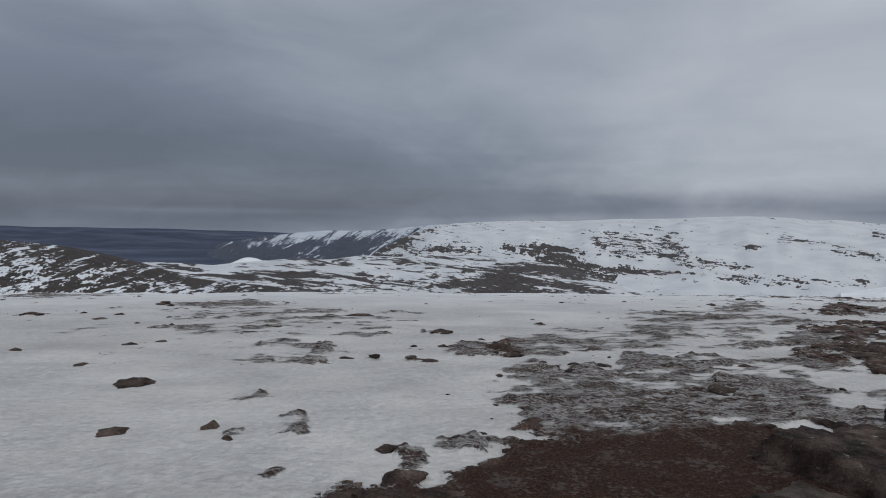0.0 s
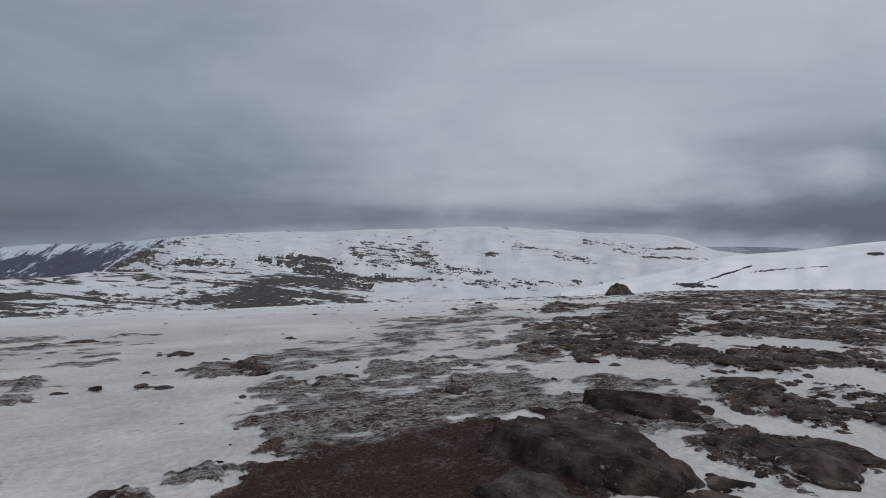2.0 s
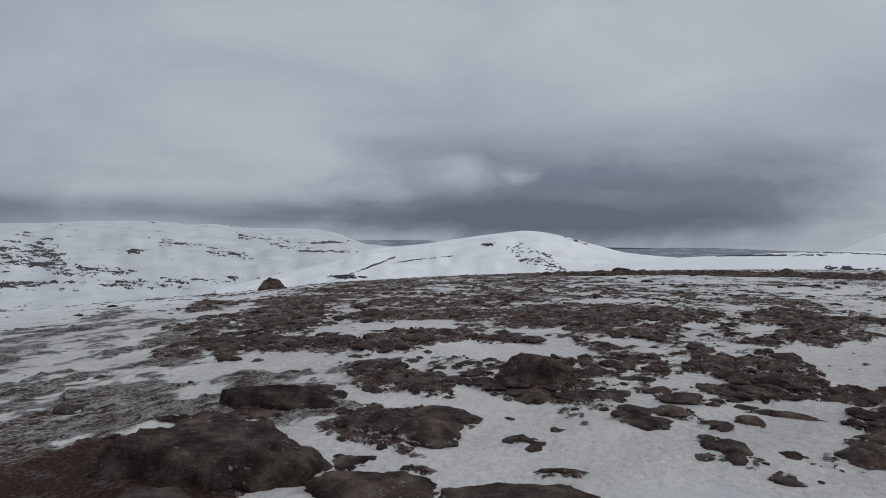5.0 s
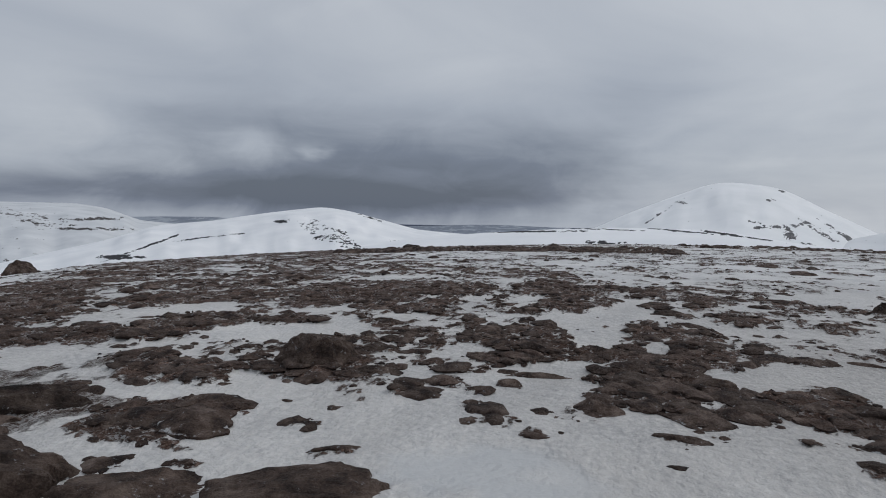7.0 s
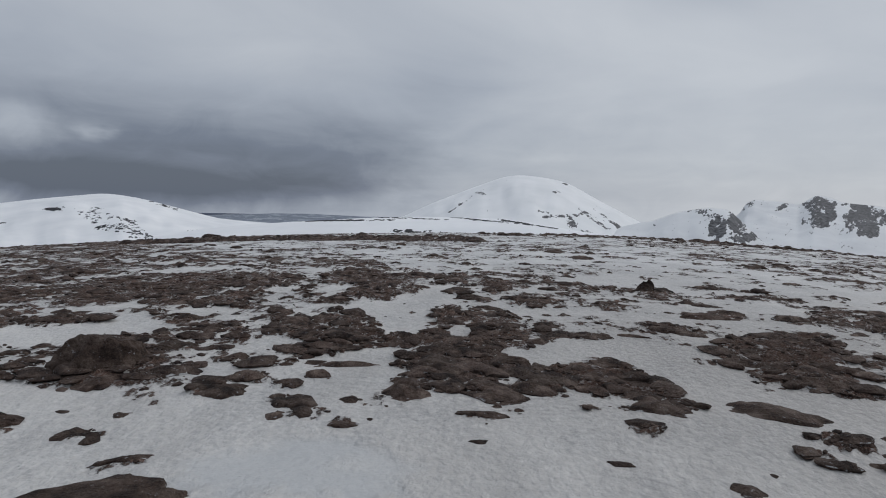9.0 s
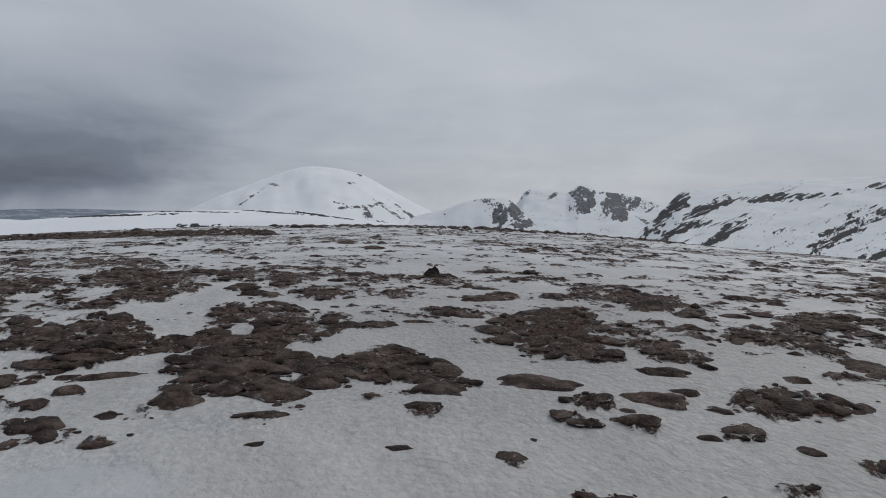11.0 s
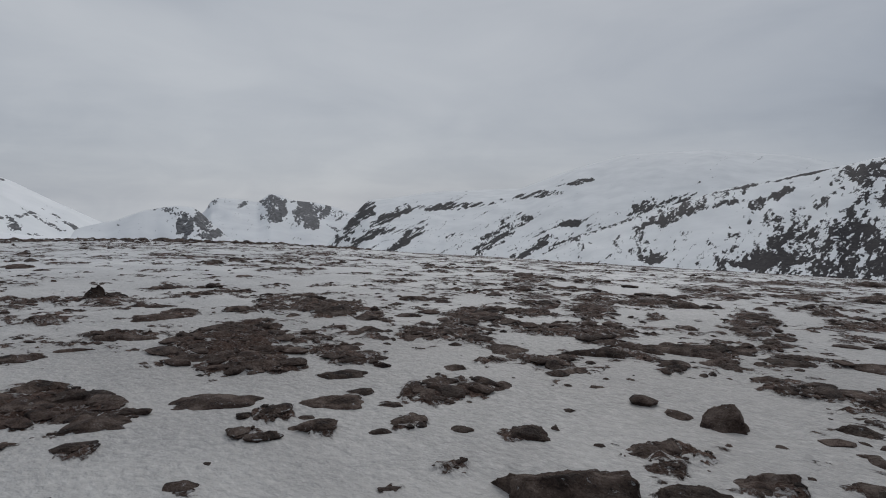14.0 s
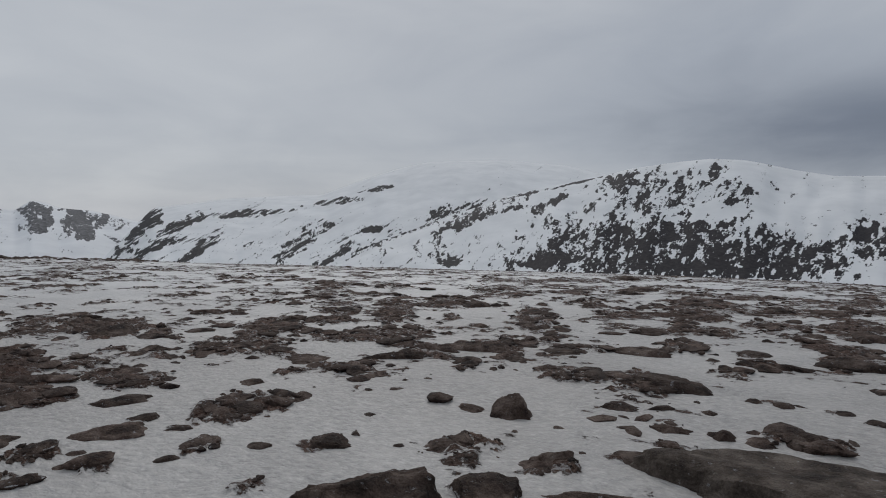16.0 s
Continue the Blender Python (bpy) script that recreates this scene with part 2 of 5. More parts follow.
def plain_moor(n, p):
    # blue of the distance haze is put into the moor's own colour
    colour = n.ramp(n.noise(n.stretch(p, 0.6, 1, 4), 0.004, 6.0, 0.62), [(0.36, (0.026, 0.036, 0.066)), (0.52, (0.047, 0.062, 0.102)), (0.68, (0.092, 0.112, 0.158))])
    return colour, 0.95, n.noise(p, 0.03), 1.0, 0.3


def stone_skin(dark, mid, light, lichen, joined=False):
    def build(n, p):
        tint = n.add("ShaderNodeNewGeometry").outputs["Random Per Island"] if joined else n.add("ShaderNodeObjectInfo").outputs["Random"]
        broad = n.noise(p, 5.0, 6.0, 0.6)
        grain = n.noise(p, 70.0, 5.0, 0.7)
        colour = n.ramp(n.math("ADD", n.math("MULTIPLY", broad, 0.72), n.math("MULTIPLY", grain, 0.28)), [(0.39, dark), (0.5, mid), (0.61, light)])
        shade = n.math("MULTIPLY", n.math("MULTIPLY_ADD", tint, 0.6, 0.66), n.math("MULTIPLY_ADD", n.noise(p, 3.4, 6.0, 0.68), 1.0, 0.5))
        colour = n.mix(1.0, colour, n.add("ShaderNodeCombineColor", {0: shade, 1: shade, 2: shade}).outputs[0], "MULTIPLY")
        spots = n.math("MULTIPLY_ADD", n.noise(p, 21.0, 5.0, 0.65), 9.0, -5.7, clamp=True)
        colour = n.mix(n.math("MULTIPLY", spots, lichen), colour, (0.24, 0.235, 0.20))
        drift = n.add("ShaderNodeAttribute", attribute_name="drift").outputs["Fac"]
        bank = n.math("MULTIPLY_ADD", n.math("ADD", drift, n.math("MULTIPLY_ADD", n.noise(p, 9.0, 5.0, 0.62), 2.6, -2.5)), 6.0, 0.0, clamp=True)
        colour = n.mix(bank, colour, (0.48, 0.475, 0.47))
        rime = n.math("MULTIPLY_ADD", n.noise(p, 17.0, 6.0, 0.72), 14.0, -8.7, clamp=True)
        colour = n.mix(n.math("MULTIPLY", rime, 0.5), colour, (0.6, 0.61, 0.63))
        pits = n.math("MULTIPLY_ADD", n.noise(p, 30.0, 3.0, 0.5), 4.0, -1.2, clamp=True)
        height = n.math("ADD", n.math("MULTIPLY", grain, 0.4), n.math("ADD", n.math("MULTIPLY", n.noise(p, 11.0, 6.0, 0.62), 1.3), n.math("MULTIPLY", pits, 0.25)))
        return colour, 0.85, height, 0.045, 0.2
    return build


# haze mixed into both colours: paled blue rock, dulled blue snow
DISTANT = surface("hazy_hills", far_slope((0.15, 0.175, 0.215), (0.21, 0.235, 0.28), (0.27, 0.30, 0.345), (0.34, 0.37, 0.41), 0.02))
GROUND = surface("snow_and_earth", near_ground)
PLAIN = surface("hazy_moor", plain_moor)
WHITE_SLOPE = surface("snow_slope", far_slope((0.008, 0.008, 0.011), (0.030, 0.027, 0.031), (0.78, 0.79, 0.80), (0.91, 0.91, 0.91), 0.22, (1, 1, 1), 1.7))
# as snow_slope, with greyer snow
GREY_SLOPE = surface("grey_snow_slope", far_slope((0.010, 0.010, 0.012), (0.040, 0.036, 0.038), (0.66, 0.67, 0.675), (0.79, 0.795, 0.795), 0.2, (1, 1, 1), 1.6))
# crag rock lifted from black to mid-grey to paint in the haze
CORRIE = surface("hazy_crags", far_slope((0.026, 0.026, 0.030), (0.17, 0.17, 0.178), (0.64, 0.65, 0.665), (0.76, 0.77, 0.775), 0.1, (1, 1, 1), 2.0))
CRAG = surface("crag_face", far_slope((0.009, 0.008, 0.010), (0.036, 0.031, 0.034), (0.65, 0.66, 0.665), (0.78, 0.785, 0.785), 0.2, (1, 1, 1), 1.9))
PEAK = surface("thin_snow", far_slope((0.06, 0.06, 0.066), (0.17, 0.165, 0.165), (0.80, 0.81, 0.81), (0.91, 0.91, 0.91), 0.12, (1, 1, 1), 2.4))
HEATH = surface("snowy_heath", far_slope((0.024, 0.019, 0.018), (0.09, 0.077, 0.073), (0.55, 0.565, 0.58), (0.70, 0.71, 0.72), 0.2, (0.25, 0.25, 2.4), 1.15))
# far ridge: aerial blue painted over its rock and snow
HAZE_SLOPE = surface("hazy_far_crags", far_slope((0.036, 0.044, 0.066), (0.075, 0.085, 0.115), (0.46, 0.50, 0.56), (0.60, 0.63, 0.68), 0.07))
BROWN_SLOPE = surface("heath_slope", far_slope((0.022, 0.018, 0.016), (0.060, 0.046, 0.038), (0.66, 0.68, 0.71), (0.78, 0.80, 0.82), 0.35))
RUST = surface("rust_stone", stone_skin((0.022, 0.014, 0.011), (0.078, 0.053, 0.042), (0.158, 0.119, 0.099), 0.3))
RUBBLE = surface("rubble", stone_skin((0.021, 0.0135, 0.011), (0.074, 0.049, 0.039), (0.15, 0.112, 0.092), 0.2, True))
SLAB = surface("slab_stone", stone_skin((0.020, 0.013, 0.010), (0.064, 0.043, 0.034), (0.135, 0.10, 0.081), 0.4))
GREY = surface("lichen_stone", stone_skin((0.030, 0.022, 0.018), (0.074, 0.058, 0.047), (0.14, 0.115, 0.096), 0.6))


# ---- noise on arrays ----
def lattice(i, j, seed):
    h = np.sin(i * 127.1 + j * 311.7 + seed * 74.7) * 43758.5453
    return h - np.floor(h)


def value_noise(x, y, seed):
    i, j = np.floor(x), np.floor(y)
    u, v = x - i, y - j
    u, v = u * u * (3 - 2 * u), v * v * (3 - 2 * v)
    low = lattice(i, j, seed) * (1 - u) + lattice(i + 1, j, seed) * u
    high = lattice(i, j + 1, seed) * (1 - u) + lattice(i + 1, j + 1, seed) * u
    return low * (1 - v) + high * v


def fbm(x, y, seed, octaves=4):
    """About -1 to 1."""
    total, amp, norm = 0.0, 1.0, 0.0
    for k in range(octaves):
        total = total + amp * (value_noise(x * 2 ** k + 17.3 * k, y * 2 ** k - 9.1 * k, seed + k) * 2 - 1)
        norm += amp
        amp *= 0.55
    return total / norm * 1.6


def smooth(x, lo, hi):
    u = np.clip((x - lo) / (hi - lo), 0, 1)
    return u * u * (3 - 2 * u)


# ---- the plateau: a low dome that rolls off on every side ----
EYE = 1.55
ROLL_AZ = [-180, -176, -60, -34, -23, 0, 16, 33, 42.5, 57, 73, 86, 103, 110, 118, 130, 143, 152, 167, 184]
ROLL_EL = [-4.4, -4.4, -5.7, -6.25, -6.85, -7.1, -6.75, -5.95, -5.08, -4.3, -3.5, -3.0, -2.7, -2.85, -3.1, -3.75, -4.15, -4.35, -4.4, -4.4]
VALLEY = -150.0


def dome(x, y):
    r2 = x * x + y * y
    k = np.tan(np.radians(np.interp(np.degrees(np.arctan2(x, y)), ROLL_AZ, ROLL_EL))) ** 2 / (4 * EYE)
    return np.maximum(-k * r2, VALLEY)


# bare patches: x, y, half width, half depth, turn, strength (weak ones are dusty and broken)
BARE = []
BARE += [
    (-3.1, 11.32, 2.07, 1.94, 15, -0.13), (-1.78, 7.81, 1.08, 0.83, 13, -0.15), (-5.51, 9.39, 0.87, 1.08, 30, -0.19),
    (0.75, 8.07, 0.39, 0.67, -5, 0.7), (0.25, 7.97, 0.33, 0.63, -2, 0.08), (1.73, 8.42, 0.56, 0.63, -11, 0.13),
    (2.6, 8.62, 0.28, 0.52, -17, 0.08), (0.9, 6.67, 0.39, 0.57, -8, 0.17), (1.45, 6.36, 0.29, 0.56, -13, 0.1),
    (1.51, 6.76, 0.16, 0.24, -12, 0.17), (2.19, 7.37, 0.22, 0.52, -16, 0.27), (2.35, 7.01, 0.39, 0.44, -18, 0.3),
    (2.02, 6.36, 0.29, 0.3, -17, 0.17), (2.95, 7.35, 0.37, 0.45, -22, 0.22), (2.63, 6.13, 0.16, 0.49, -23, 0.6),
]
BARE += [
    (3.01, 6.32, 0.2, 0.68, -25, 0.27), (0.56, 5.79, 0.3, 0.42, -5, 0.05), (1, 5.43, 0.51, 0.21, -10, 0.11),
    (1.49, 5.06, 1.1, 0.43, -16, 0.25), (1.42, 4.47, 0.92, 0.33, -17, 0.55), (4.73, 11.89, 0.59, 1.35, -22, 0.17),
    (4.34, 11.02, 0.9, 1.58, -21, 0), (7.19, 15.52, 0.56, 2.3, -25, 0.25), (1.0, 3.55, 1.75, 0.9, 18, 1),
    (-1.2, 4.71, 0.15, 0.31, 14, 0.3), (-1.55, 4.43, 0.09, 0.13, 19, 0.3), (-2.16, 7.11, 0.21, 0.38, 17, 0.17),
    (-1.59, 7.11, 0.16, 0.32, 13, 0.17), (-1.69, 8.05, 0.22, 0.44, 12, 0.5), (-2.52, 8.37, 0.54, 0.35, 17, 0.05),
]
BARE += [
    (-3.7, 9.2, 0.34, 0.45, 22, 0), (-1.31, 9.27, 0.47, 0.6, 8, -0.03), (-1.07, 3.66, 0.08, 0.1, 16, 0.2),
    (-0.27, 5.5, 0.23, 0.14, 3, 0.07), (-1.74, 5.4, 0.2, 0.13, 18, 0.07), (-5.25, 14.39, 1.31, 1.98, 20, 0.05),
    (-11.91, 18.91, 1.9, 2.99, 32, 0.17), (-3.89, 10.65, 0.49, 0.58, 20, -0.1), (-2.12, 9.09, 0.38, 0.38, 13, -0.05),
    (0.13, 4.3, 0.29, 0.2, -2, 0.2), (-0.25, 4.01, 0.12, 0.2, 4, 0.15), (2.02, 8.7, 1.18, 1.54, -12, -0.09),
    (4.2, 11.52, 1.44, 1.95, -19, -0.11), (2.38, 8.44, 0.21, 0.4, -14, 0.17), (2.24, 7.27, 0.33, 0.8, -15, 0.25),
]
BARE += [
    (2.54, 6.84, 0.25, 0.4, -18, 0.27), (3.02, 7.31, 0.34, 0.53, -21, 0.23), (3.01, 9.56, 0.54, 0.46, -16, -0.05),
    (3.32, 6.66, 0.23, 0.79, -25, 0.27), (3.39, 6.25, 0.35, 0.85, -27, 0.23), (3.51, 5.97, 0.22, 0.2, -29, 0.6),
    (2.68, 5.9, 0.31, 0.36, -22, 0.25), (4.34, 7.42, 0.38, 0.82, -29, 0.6), (5.14, 8.09, 0.89, 0.66, -31, 0.55),
    (4.96, 7.28, 0.24, 0.8, -33, 0.5), (8.19, 10.66, 0.78, 3.62, -37, 0.65), (6.38, 9.96, 0.47, 2.38, -32, 0.5),
    (5.74, 9.96, 0.3, 0.95, -29, 0.6), (4.53, 11.45, 1.1, 1.89, -21, -0.03), (4.82, 8.82, 0.35, 0.51, -27, 0.5),
]
BARE += [
    (5.66, 7.25, 0.45, 0.87, -37, 0.6), (9.34, 14.93, 0.62, 2.59, -31, 0.6), (11.14, 12.99, 1.99, 2.49, -40, 0.55),
    (7.58, 9.05, 0.53, 1.67, -39, 0.6), (8.93, 8.17, 1.07, 1.27, -47, 0.6), (6.09, 6.68, 0.73, 0.94, -41, 0.6),
    (7.9, 6.34, 0.8, 0.6, -50, 0.65), (6.49, 5.69, 0.35, 0.41, -47, 0.6), (5.21, 4.72, 0.32, 0.78, -46, 0.5),
    (4.9, 4.98, 0.22, 0.55, -43, 0.2), (5.3, 4.16, 0.18, 0.41, -50, 0.6), (7.89, 4.87, 0.44, 0.93, -57, 0.5),
    (11, 6.17, 0.79, 2.16, -60, 0.6), (11.83, 5.13, 1.14, 2.23, -66, 0.6), (5.87, 3.87, 0.18, 0.31, -55, 0.6),
]
BARE += [
    (5.44, 3.84, 0.18, 0.25, -53, 0.5), (6.29, 3.43, 0.45, 1.11, -60, 0.4), (4.01, 3.35, 0.53, 0.64, -48, 0.55),
    (18.54, 17.29, 2.25, 8.73, -47, 0.3), (20.58, 12.86, 2.58, 7.08, -58, 0.25), (14.01, 8.6, 1.54, 2.48, -58, 0.3),
    (1.78, 5.71, 1.25, 0.77, -15, 0.25), (1.8, 3.95, 0.95, 0.84, -21, 1), (2.06, 4.1, 0.47, 0.85, -24, 1),
    (2.1, 3.13, 0.35, 0.38, -30, 1), (3.14, 4.53, 0.4, 0.35, -32, 0.6), (4.23, 5.37, 0.62, 0.64, -36, 0.35),
    (3.38, 5.07, 0.25, 0.45, -32, 0.3), (3.63, 4.06, 0.35, 0.34, -40, 0.25), (9.12, 8.17, 0.94, 1.16, -46, 0.5),
]
BARE += [
    (8, 5.71, 0.24, 0.76, -52, 0.6), (7.71, 5.88, 0.54, 0.85, -50, 0.5), (7.78, 4.78, 0.37, 0.61, -56, 0.5),
    (6.75, 6.17, 0.56, 0.92, -45, 0.6), (5.15, 4.66, 0.35, 0.88, -44, 0.5), (5.1, 3.96, 0.26, 0.56, -48, 0.5),
    (5.08, 3.67, 0.16, 0.35, -50, 0.18), (4.05, 3.42, 0.6, 0.5, -45, 0.42), (5.78, 3.73, 0.19, 0.52, -54, 0.4),
    (6.42, 3.16, 0.68, 1.07, -60, 0.4), (10.04, 4.51, 0.64, 1.41, -64, 0.6), (10.36, 6.18, 0.79, 2.07, -57, 0.5),
    (12.49, 4.07, 1.09, 1.62, -70, 0.65), (9.95, 3.65, 0.44, 1.01, -68, 0.6), (13.64, 2.32, 1.01, 1.16, -79, 0.6),
]
BARE += [
    (11.43, 1.49, 0.46, 0.74, -81, 0.6), (10.14, 1.99, 0.25, 0.46, -77, 0.6), (8.1, 2.06, 0.31, 0.67, -73, 0.5),
    (8.65, 1.52, 0.39, 0.64, -78, 0.6), (7.72, 1.39, 0.48, 0.51, -77, 0.6), (6.87, 1.37, 0.43, 0.24, -76, 0.5),
    (7.92, 0.05, 0.65, 0.79, -88, 0.65), (9.31, 0.12, 0.4, 0.66, -88, 0.65), (9.04, -0.45, 0.51, 0.83, -91, 0.6),
    (6.73, -0.16, 0.65, 0.62, -89, 0.6), (13.88, 0.23, 0.49, 0.87, -88, 0.5), (13.44, -0.26, 0.55, 1.08, -90, 0.15),
    (7.99, 2.92, 0.35, 0.3, -67, 0.5), (5.62, 2, 0.55, 0.28, -67, 0.15), (4.09, 4.64, 0.38, 0.68, -37, 0.23),
]
BARE += [
    (9.3, 11.18, 1.05, 3.31, -38, 0.4), (13.35, 1.72, 0.85, 1.65, -81, 0.6), (11.08, 1.63, 0.44, 0.72, -80, 0.6),
    (11.85, 0.98, 0.28, 0.86, -83, 0.6), (14.25, 0.18, 0.25, 1.34, -88, 0.23), (12.91, -0.76, 0.63, 1.11, -92, 0.5),
    (10.96, -1.17, 0.45, 0.82, -95, 0.65), (12.66, -2.19, 0.33, 0.85, -99, 0.08), (9.09, -0.17, 0.73, 0.55, -89, 0.6),
    (8.12, -0.54, 0.33, 0.83, -92, 0.65), (7.7, 1, 0.3, 0.91, -80, 0.55), (7.46, 0.66, 0.35, 0.46, -82, 0.6),
    (7.32, -0.15, 0.41, 0.44, -88, 0.65), (6.04, -1.42, 0.64, 0.75, -101, 0.6), (6.26, -0.03, 0.5, 0.89, -87, 0.5),
]
BARE += [
    (8.01, -1.19, 0.24, 0.49, -96, 0.15), (11.29, -6.24, 0.62, 0.5, -119, 0.23), (8.78, -2.94, 0.36, 0.37, -107, 0.55),
    (10.38, -6.45, 0.54, 0.59, -122, 0.45), (9.24, -6.12, 0.4, 0.93, -123, 0.6), (7.69, -3.66, 0.65, 1.42, -115, 0.6),
    (7.42, -4.65, 0.4, 0.86, -122, 0.18), (6.52, -4.55, 0.34, 0.32, -125, 0.6), (28.73, 1.73, 4.49, 4.47, -86, 0.01),
    (18.67, -0.05, 0.89, 1.32, -89, -0.07), (16.89, -2.36, 1.78, 1.57, -97, -0.07), (9.25, -6.14, 0.31, 0.73, -123, 0.6),
    (10.28, -6.49, 0.52, 0.59, -121, 0.18), (8.38, -6.4, 0.27, 0.59, -127, 0.6), (7.6, -7.77, 0.56, 0.92, -135, 0.6),
]
BARE += [
    (7.92, -9.94, 0.47, 0.92, -142, 0.55), (7.24, -10.65, 0.55, 1.65, -146, 0.55), (9.72, -11.9, 0.55, 1.2, -141, -0.02),
    (10.72, -12.63, 0.4, 1.36, -140, 0.08), (11.11, -10.05, 0.38, 1.12, -132, 0.15), (6.74, -6.23, 0.6, 0.85, -132, 0.6),
    (6.31, -4.51, 0.34, 0.47, -124, 0.6), (5.95, -7.77, 0.32, 0.51, -143, 0.5), (5.4, -8.25, 0.38, 1.01, -147, 0.6),
    (5.13, -5.57, 0.2, 0.3, -137, 0.5), (4.77, -6.03, 0.39, 0.24, -142, 0.5), (7.61, -3.8, 0.88, 1.63, -115, 0.65),
    (8.8, -2.75, 0.22, 0.42, -105, 0.6), (4.6, -4.39, 0.36, 0.47, -133, 0.55), (7.57, -7.76, 0.59, 0.67, -135, 0.6),
]
BARE += [
    (7.29, -8.92, 0.46, 0.62, -140, 0.5), (11.21, -13.05, 0.48, 2.32, -139, 0.35), (11.72, -12.27, 0.85, 1.56, -136, 0.06),
    (8.56, -10.62, 0.54, 0.91, -141, 0.45), (7.14, -10.29, 0.35, 0.95, -145, 0.6), (7.57, -11.41, 0.77, 0.93, -146, 0.4),
    (7.18, -12.62, 0.59, 1.62, -150, 0.6), (5.87, -10.52, 0.19, 0.62, -151, 0.5), (4.55, -11.32, 0.48, 2.3, -159, 0.6),
    (5.56, -8.05, 0.74, 0.66, -145, 0.6), (6.62, -6.61, 0.43, 0.48, -134, 0.55), (3.63, -8.09, 0.24, 0.72, -156, 0.5),
    (1.83, -9.68, 0.37, 0.75, -171, 0.6), (2.29, -13.25, 0.86, 1.29, -171, 0.65), (3.42, -12.67, 0.66, 0.74, -166, 0.55),
]
BARE += [
    (1.82, -11.38, 0.65, 0.9, -172, 0.65), (3.04, -10.85, 0.33, 0.79, -165, 0.25), (4.45, -14.45, 0.36, 1.33, -163, 0.5),
    (2.55, -16.54, 1.07, 2.13, -172, 0.55), (0.83, -12.7, 0.59, 0.9, -178, 0.55), (-0.37, -13.3, 0.54, 1.89, 177, 0.55),
    (-0.25, -10.16, 0.45, 1.04, 177, 0.55), (0.18, -10.91, 0.34, 0.54, 179, 0.5), (0.87, -8.98, 0.32, 0.28, -176, 0.5),
    (1.02, -8.21, 0.22, 0.3, -175, 0.18), (2.47, -4.42, 0.35, 0.4, -151, 0.28), (0.33, -5.99, 0.32, 0.27, 180, 0.33),
    (2.61, -7.19, 0.39, 0.54, -161, 0.33), (1.64, -7.12, 0.55, 0.44, -169, 0.33), (3.22, -3.28, 0.16, 0.2, -133, 0.33),
]
BARE += [
    (4.65, -6.09, 0.8, 0.48, -142, 0.28), (4.5, -4.64, 0.24, 0.4, -134, 0.5), (4.56, -4.27, 0.35, 0.38, -131, 0.5),
    (6.19, -4.61, 0.31, 0.5, -125, 0.55), (8, -4.35, 0.24, 1.13, -116, 0.6), (6.33, -4.52, 0.42, 0.5, -123, 0.5),
    (4.78, -2.78, 0.18, 0.17, -116, 0.3), (1.14, -5.38, 0.28, 0.12, -170, 0.3), (-1.04, -20.33, 0.47, 4.18, 176, 0.4),
    (0.34, -6, 0.35, 0.24, -180, 0.5), (6.74, -9.31, 0.55, 0.49, -144, 0.3), (9.58, -6.43, 0.82, 1.16, -122, 0.5),
    (10.58, -5.71, 0.41, 1.19, -117, 0.3),
]

BARE += [(2.9, 6.2, 0.95, 0.9, -25, 0.22), (2.3, 5.35, 0.9, 0.45, -15, 0.35), (3.95, 4.2, 0.45, 0.35, -45, 0.22), (1.5, 4.85, 1.15, 0.6, 5, 0.45), (3.0, 5.2, 0.75, 0.45, -35, 0.45), (4.1, 5.5, 0.5, 0.35, -40, 0.2)]
BARE += [(5.55, 2.7, 0.6, 0.3, -62, 0.45), (5.95, 13.4, 0.6, 1.5, -24, 0.2), (6.1, 11.7, 0.55, 1.2, -27, 0.28), (4.1, 10.4, 0.6, 1.3, -20, 0.1), (4.2, 8.9, 0.6, 0.9, -25, 0.22), (3.1, 8.7, 0.6, 0.9, -18, 0.1), (5.3, 9.4, 0.35, 1.0, -29, 0.35), (3.9, 7.3, 0.6, 0.5, -27, 0.25)]

SOIL = [(1.0, 3.55, 1.75, 0.9, 18, 1), (1.8, 3.95, 0.95, 0.84, -21, 1), (2.06, 4.1, 0.47, 0.85, -24, 1), (2.1, 3.13, 0.35, 0.38, -30, 1), (6.04, -1.42, 0.64, 0.75, -101, 0.5), (7.92, 0.05, 0.65, 0.79, -88, 0.5), (7.61, -3.8, 0.88, 1.63, -115, 0.5), (7.7, 1, 0.3, 0.91, -80, 0.5), (2.29, -13.25, 0.86, 1.29, -171, 0.5), (4.56, -4.27, 0.35, 0.38, -131, 0.5)]
ICE = [(3.93, 0.81, 0.57, 0.36, -78, 1), (3.98, 0.67, 0.73, 0.43, -80, 1)]
# frosted grass
TURF = []
TURF += [
    (-3.1, 11.32, 2.07, 1.94, 15, 1), (-1.78, 7.81, 1.08, 0.83, 13, 1), (-5.51, 9.39, 0.87, 1.08, 30, 1),
    (0.25, 7.97, 0.33, 0.63, -2, 1), (1.73, 8.42, 0.56, 0.63, -11, 1), (2.6, 8.62, 0.28, 0.52, -17, 1),
    (0.9, 6.67, 0.39, 0.57, -8, 1), (1.45, 6.36, 0.29, 0.56, -13, 1), (1.51, 6.76, 0.16, 0.24, -12, 1),
    (2.19, 7.37, 0.22, 0.52, -16, 1), (2.35, 7.01, 0.39, 0.44, -18, 1), (2.02, 6.36, 0.29, 0.3, -17, 1),
    (2.95, 7.35, 0.37, 0.45, -22, 1), (3.01, 6.32, 0.2, 0.68, -25, 1), (0.56, 5.79, 0.3, 0.42, -5, 1),
]
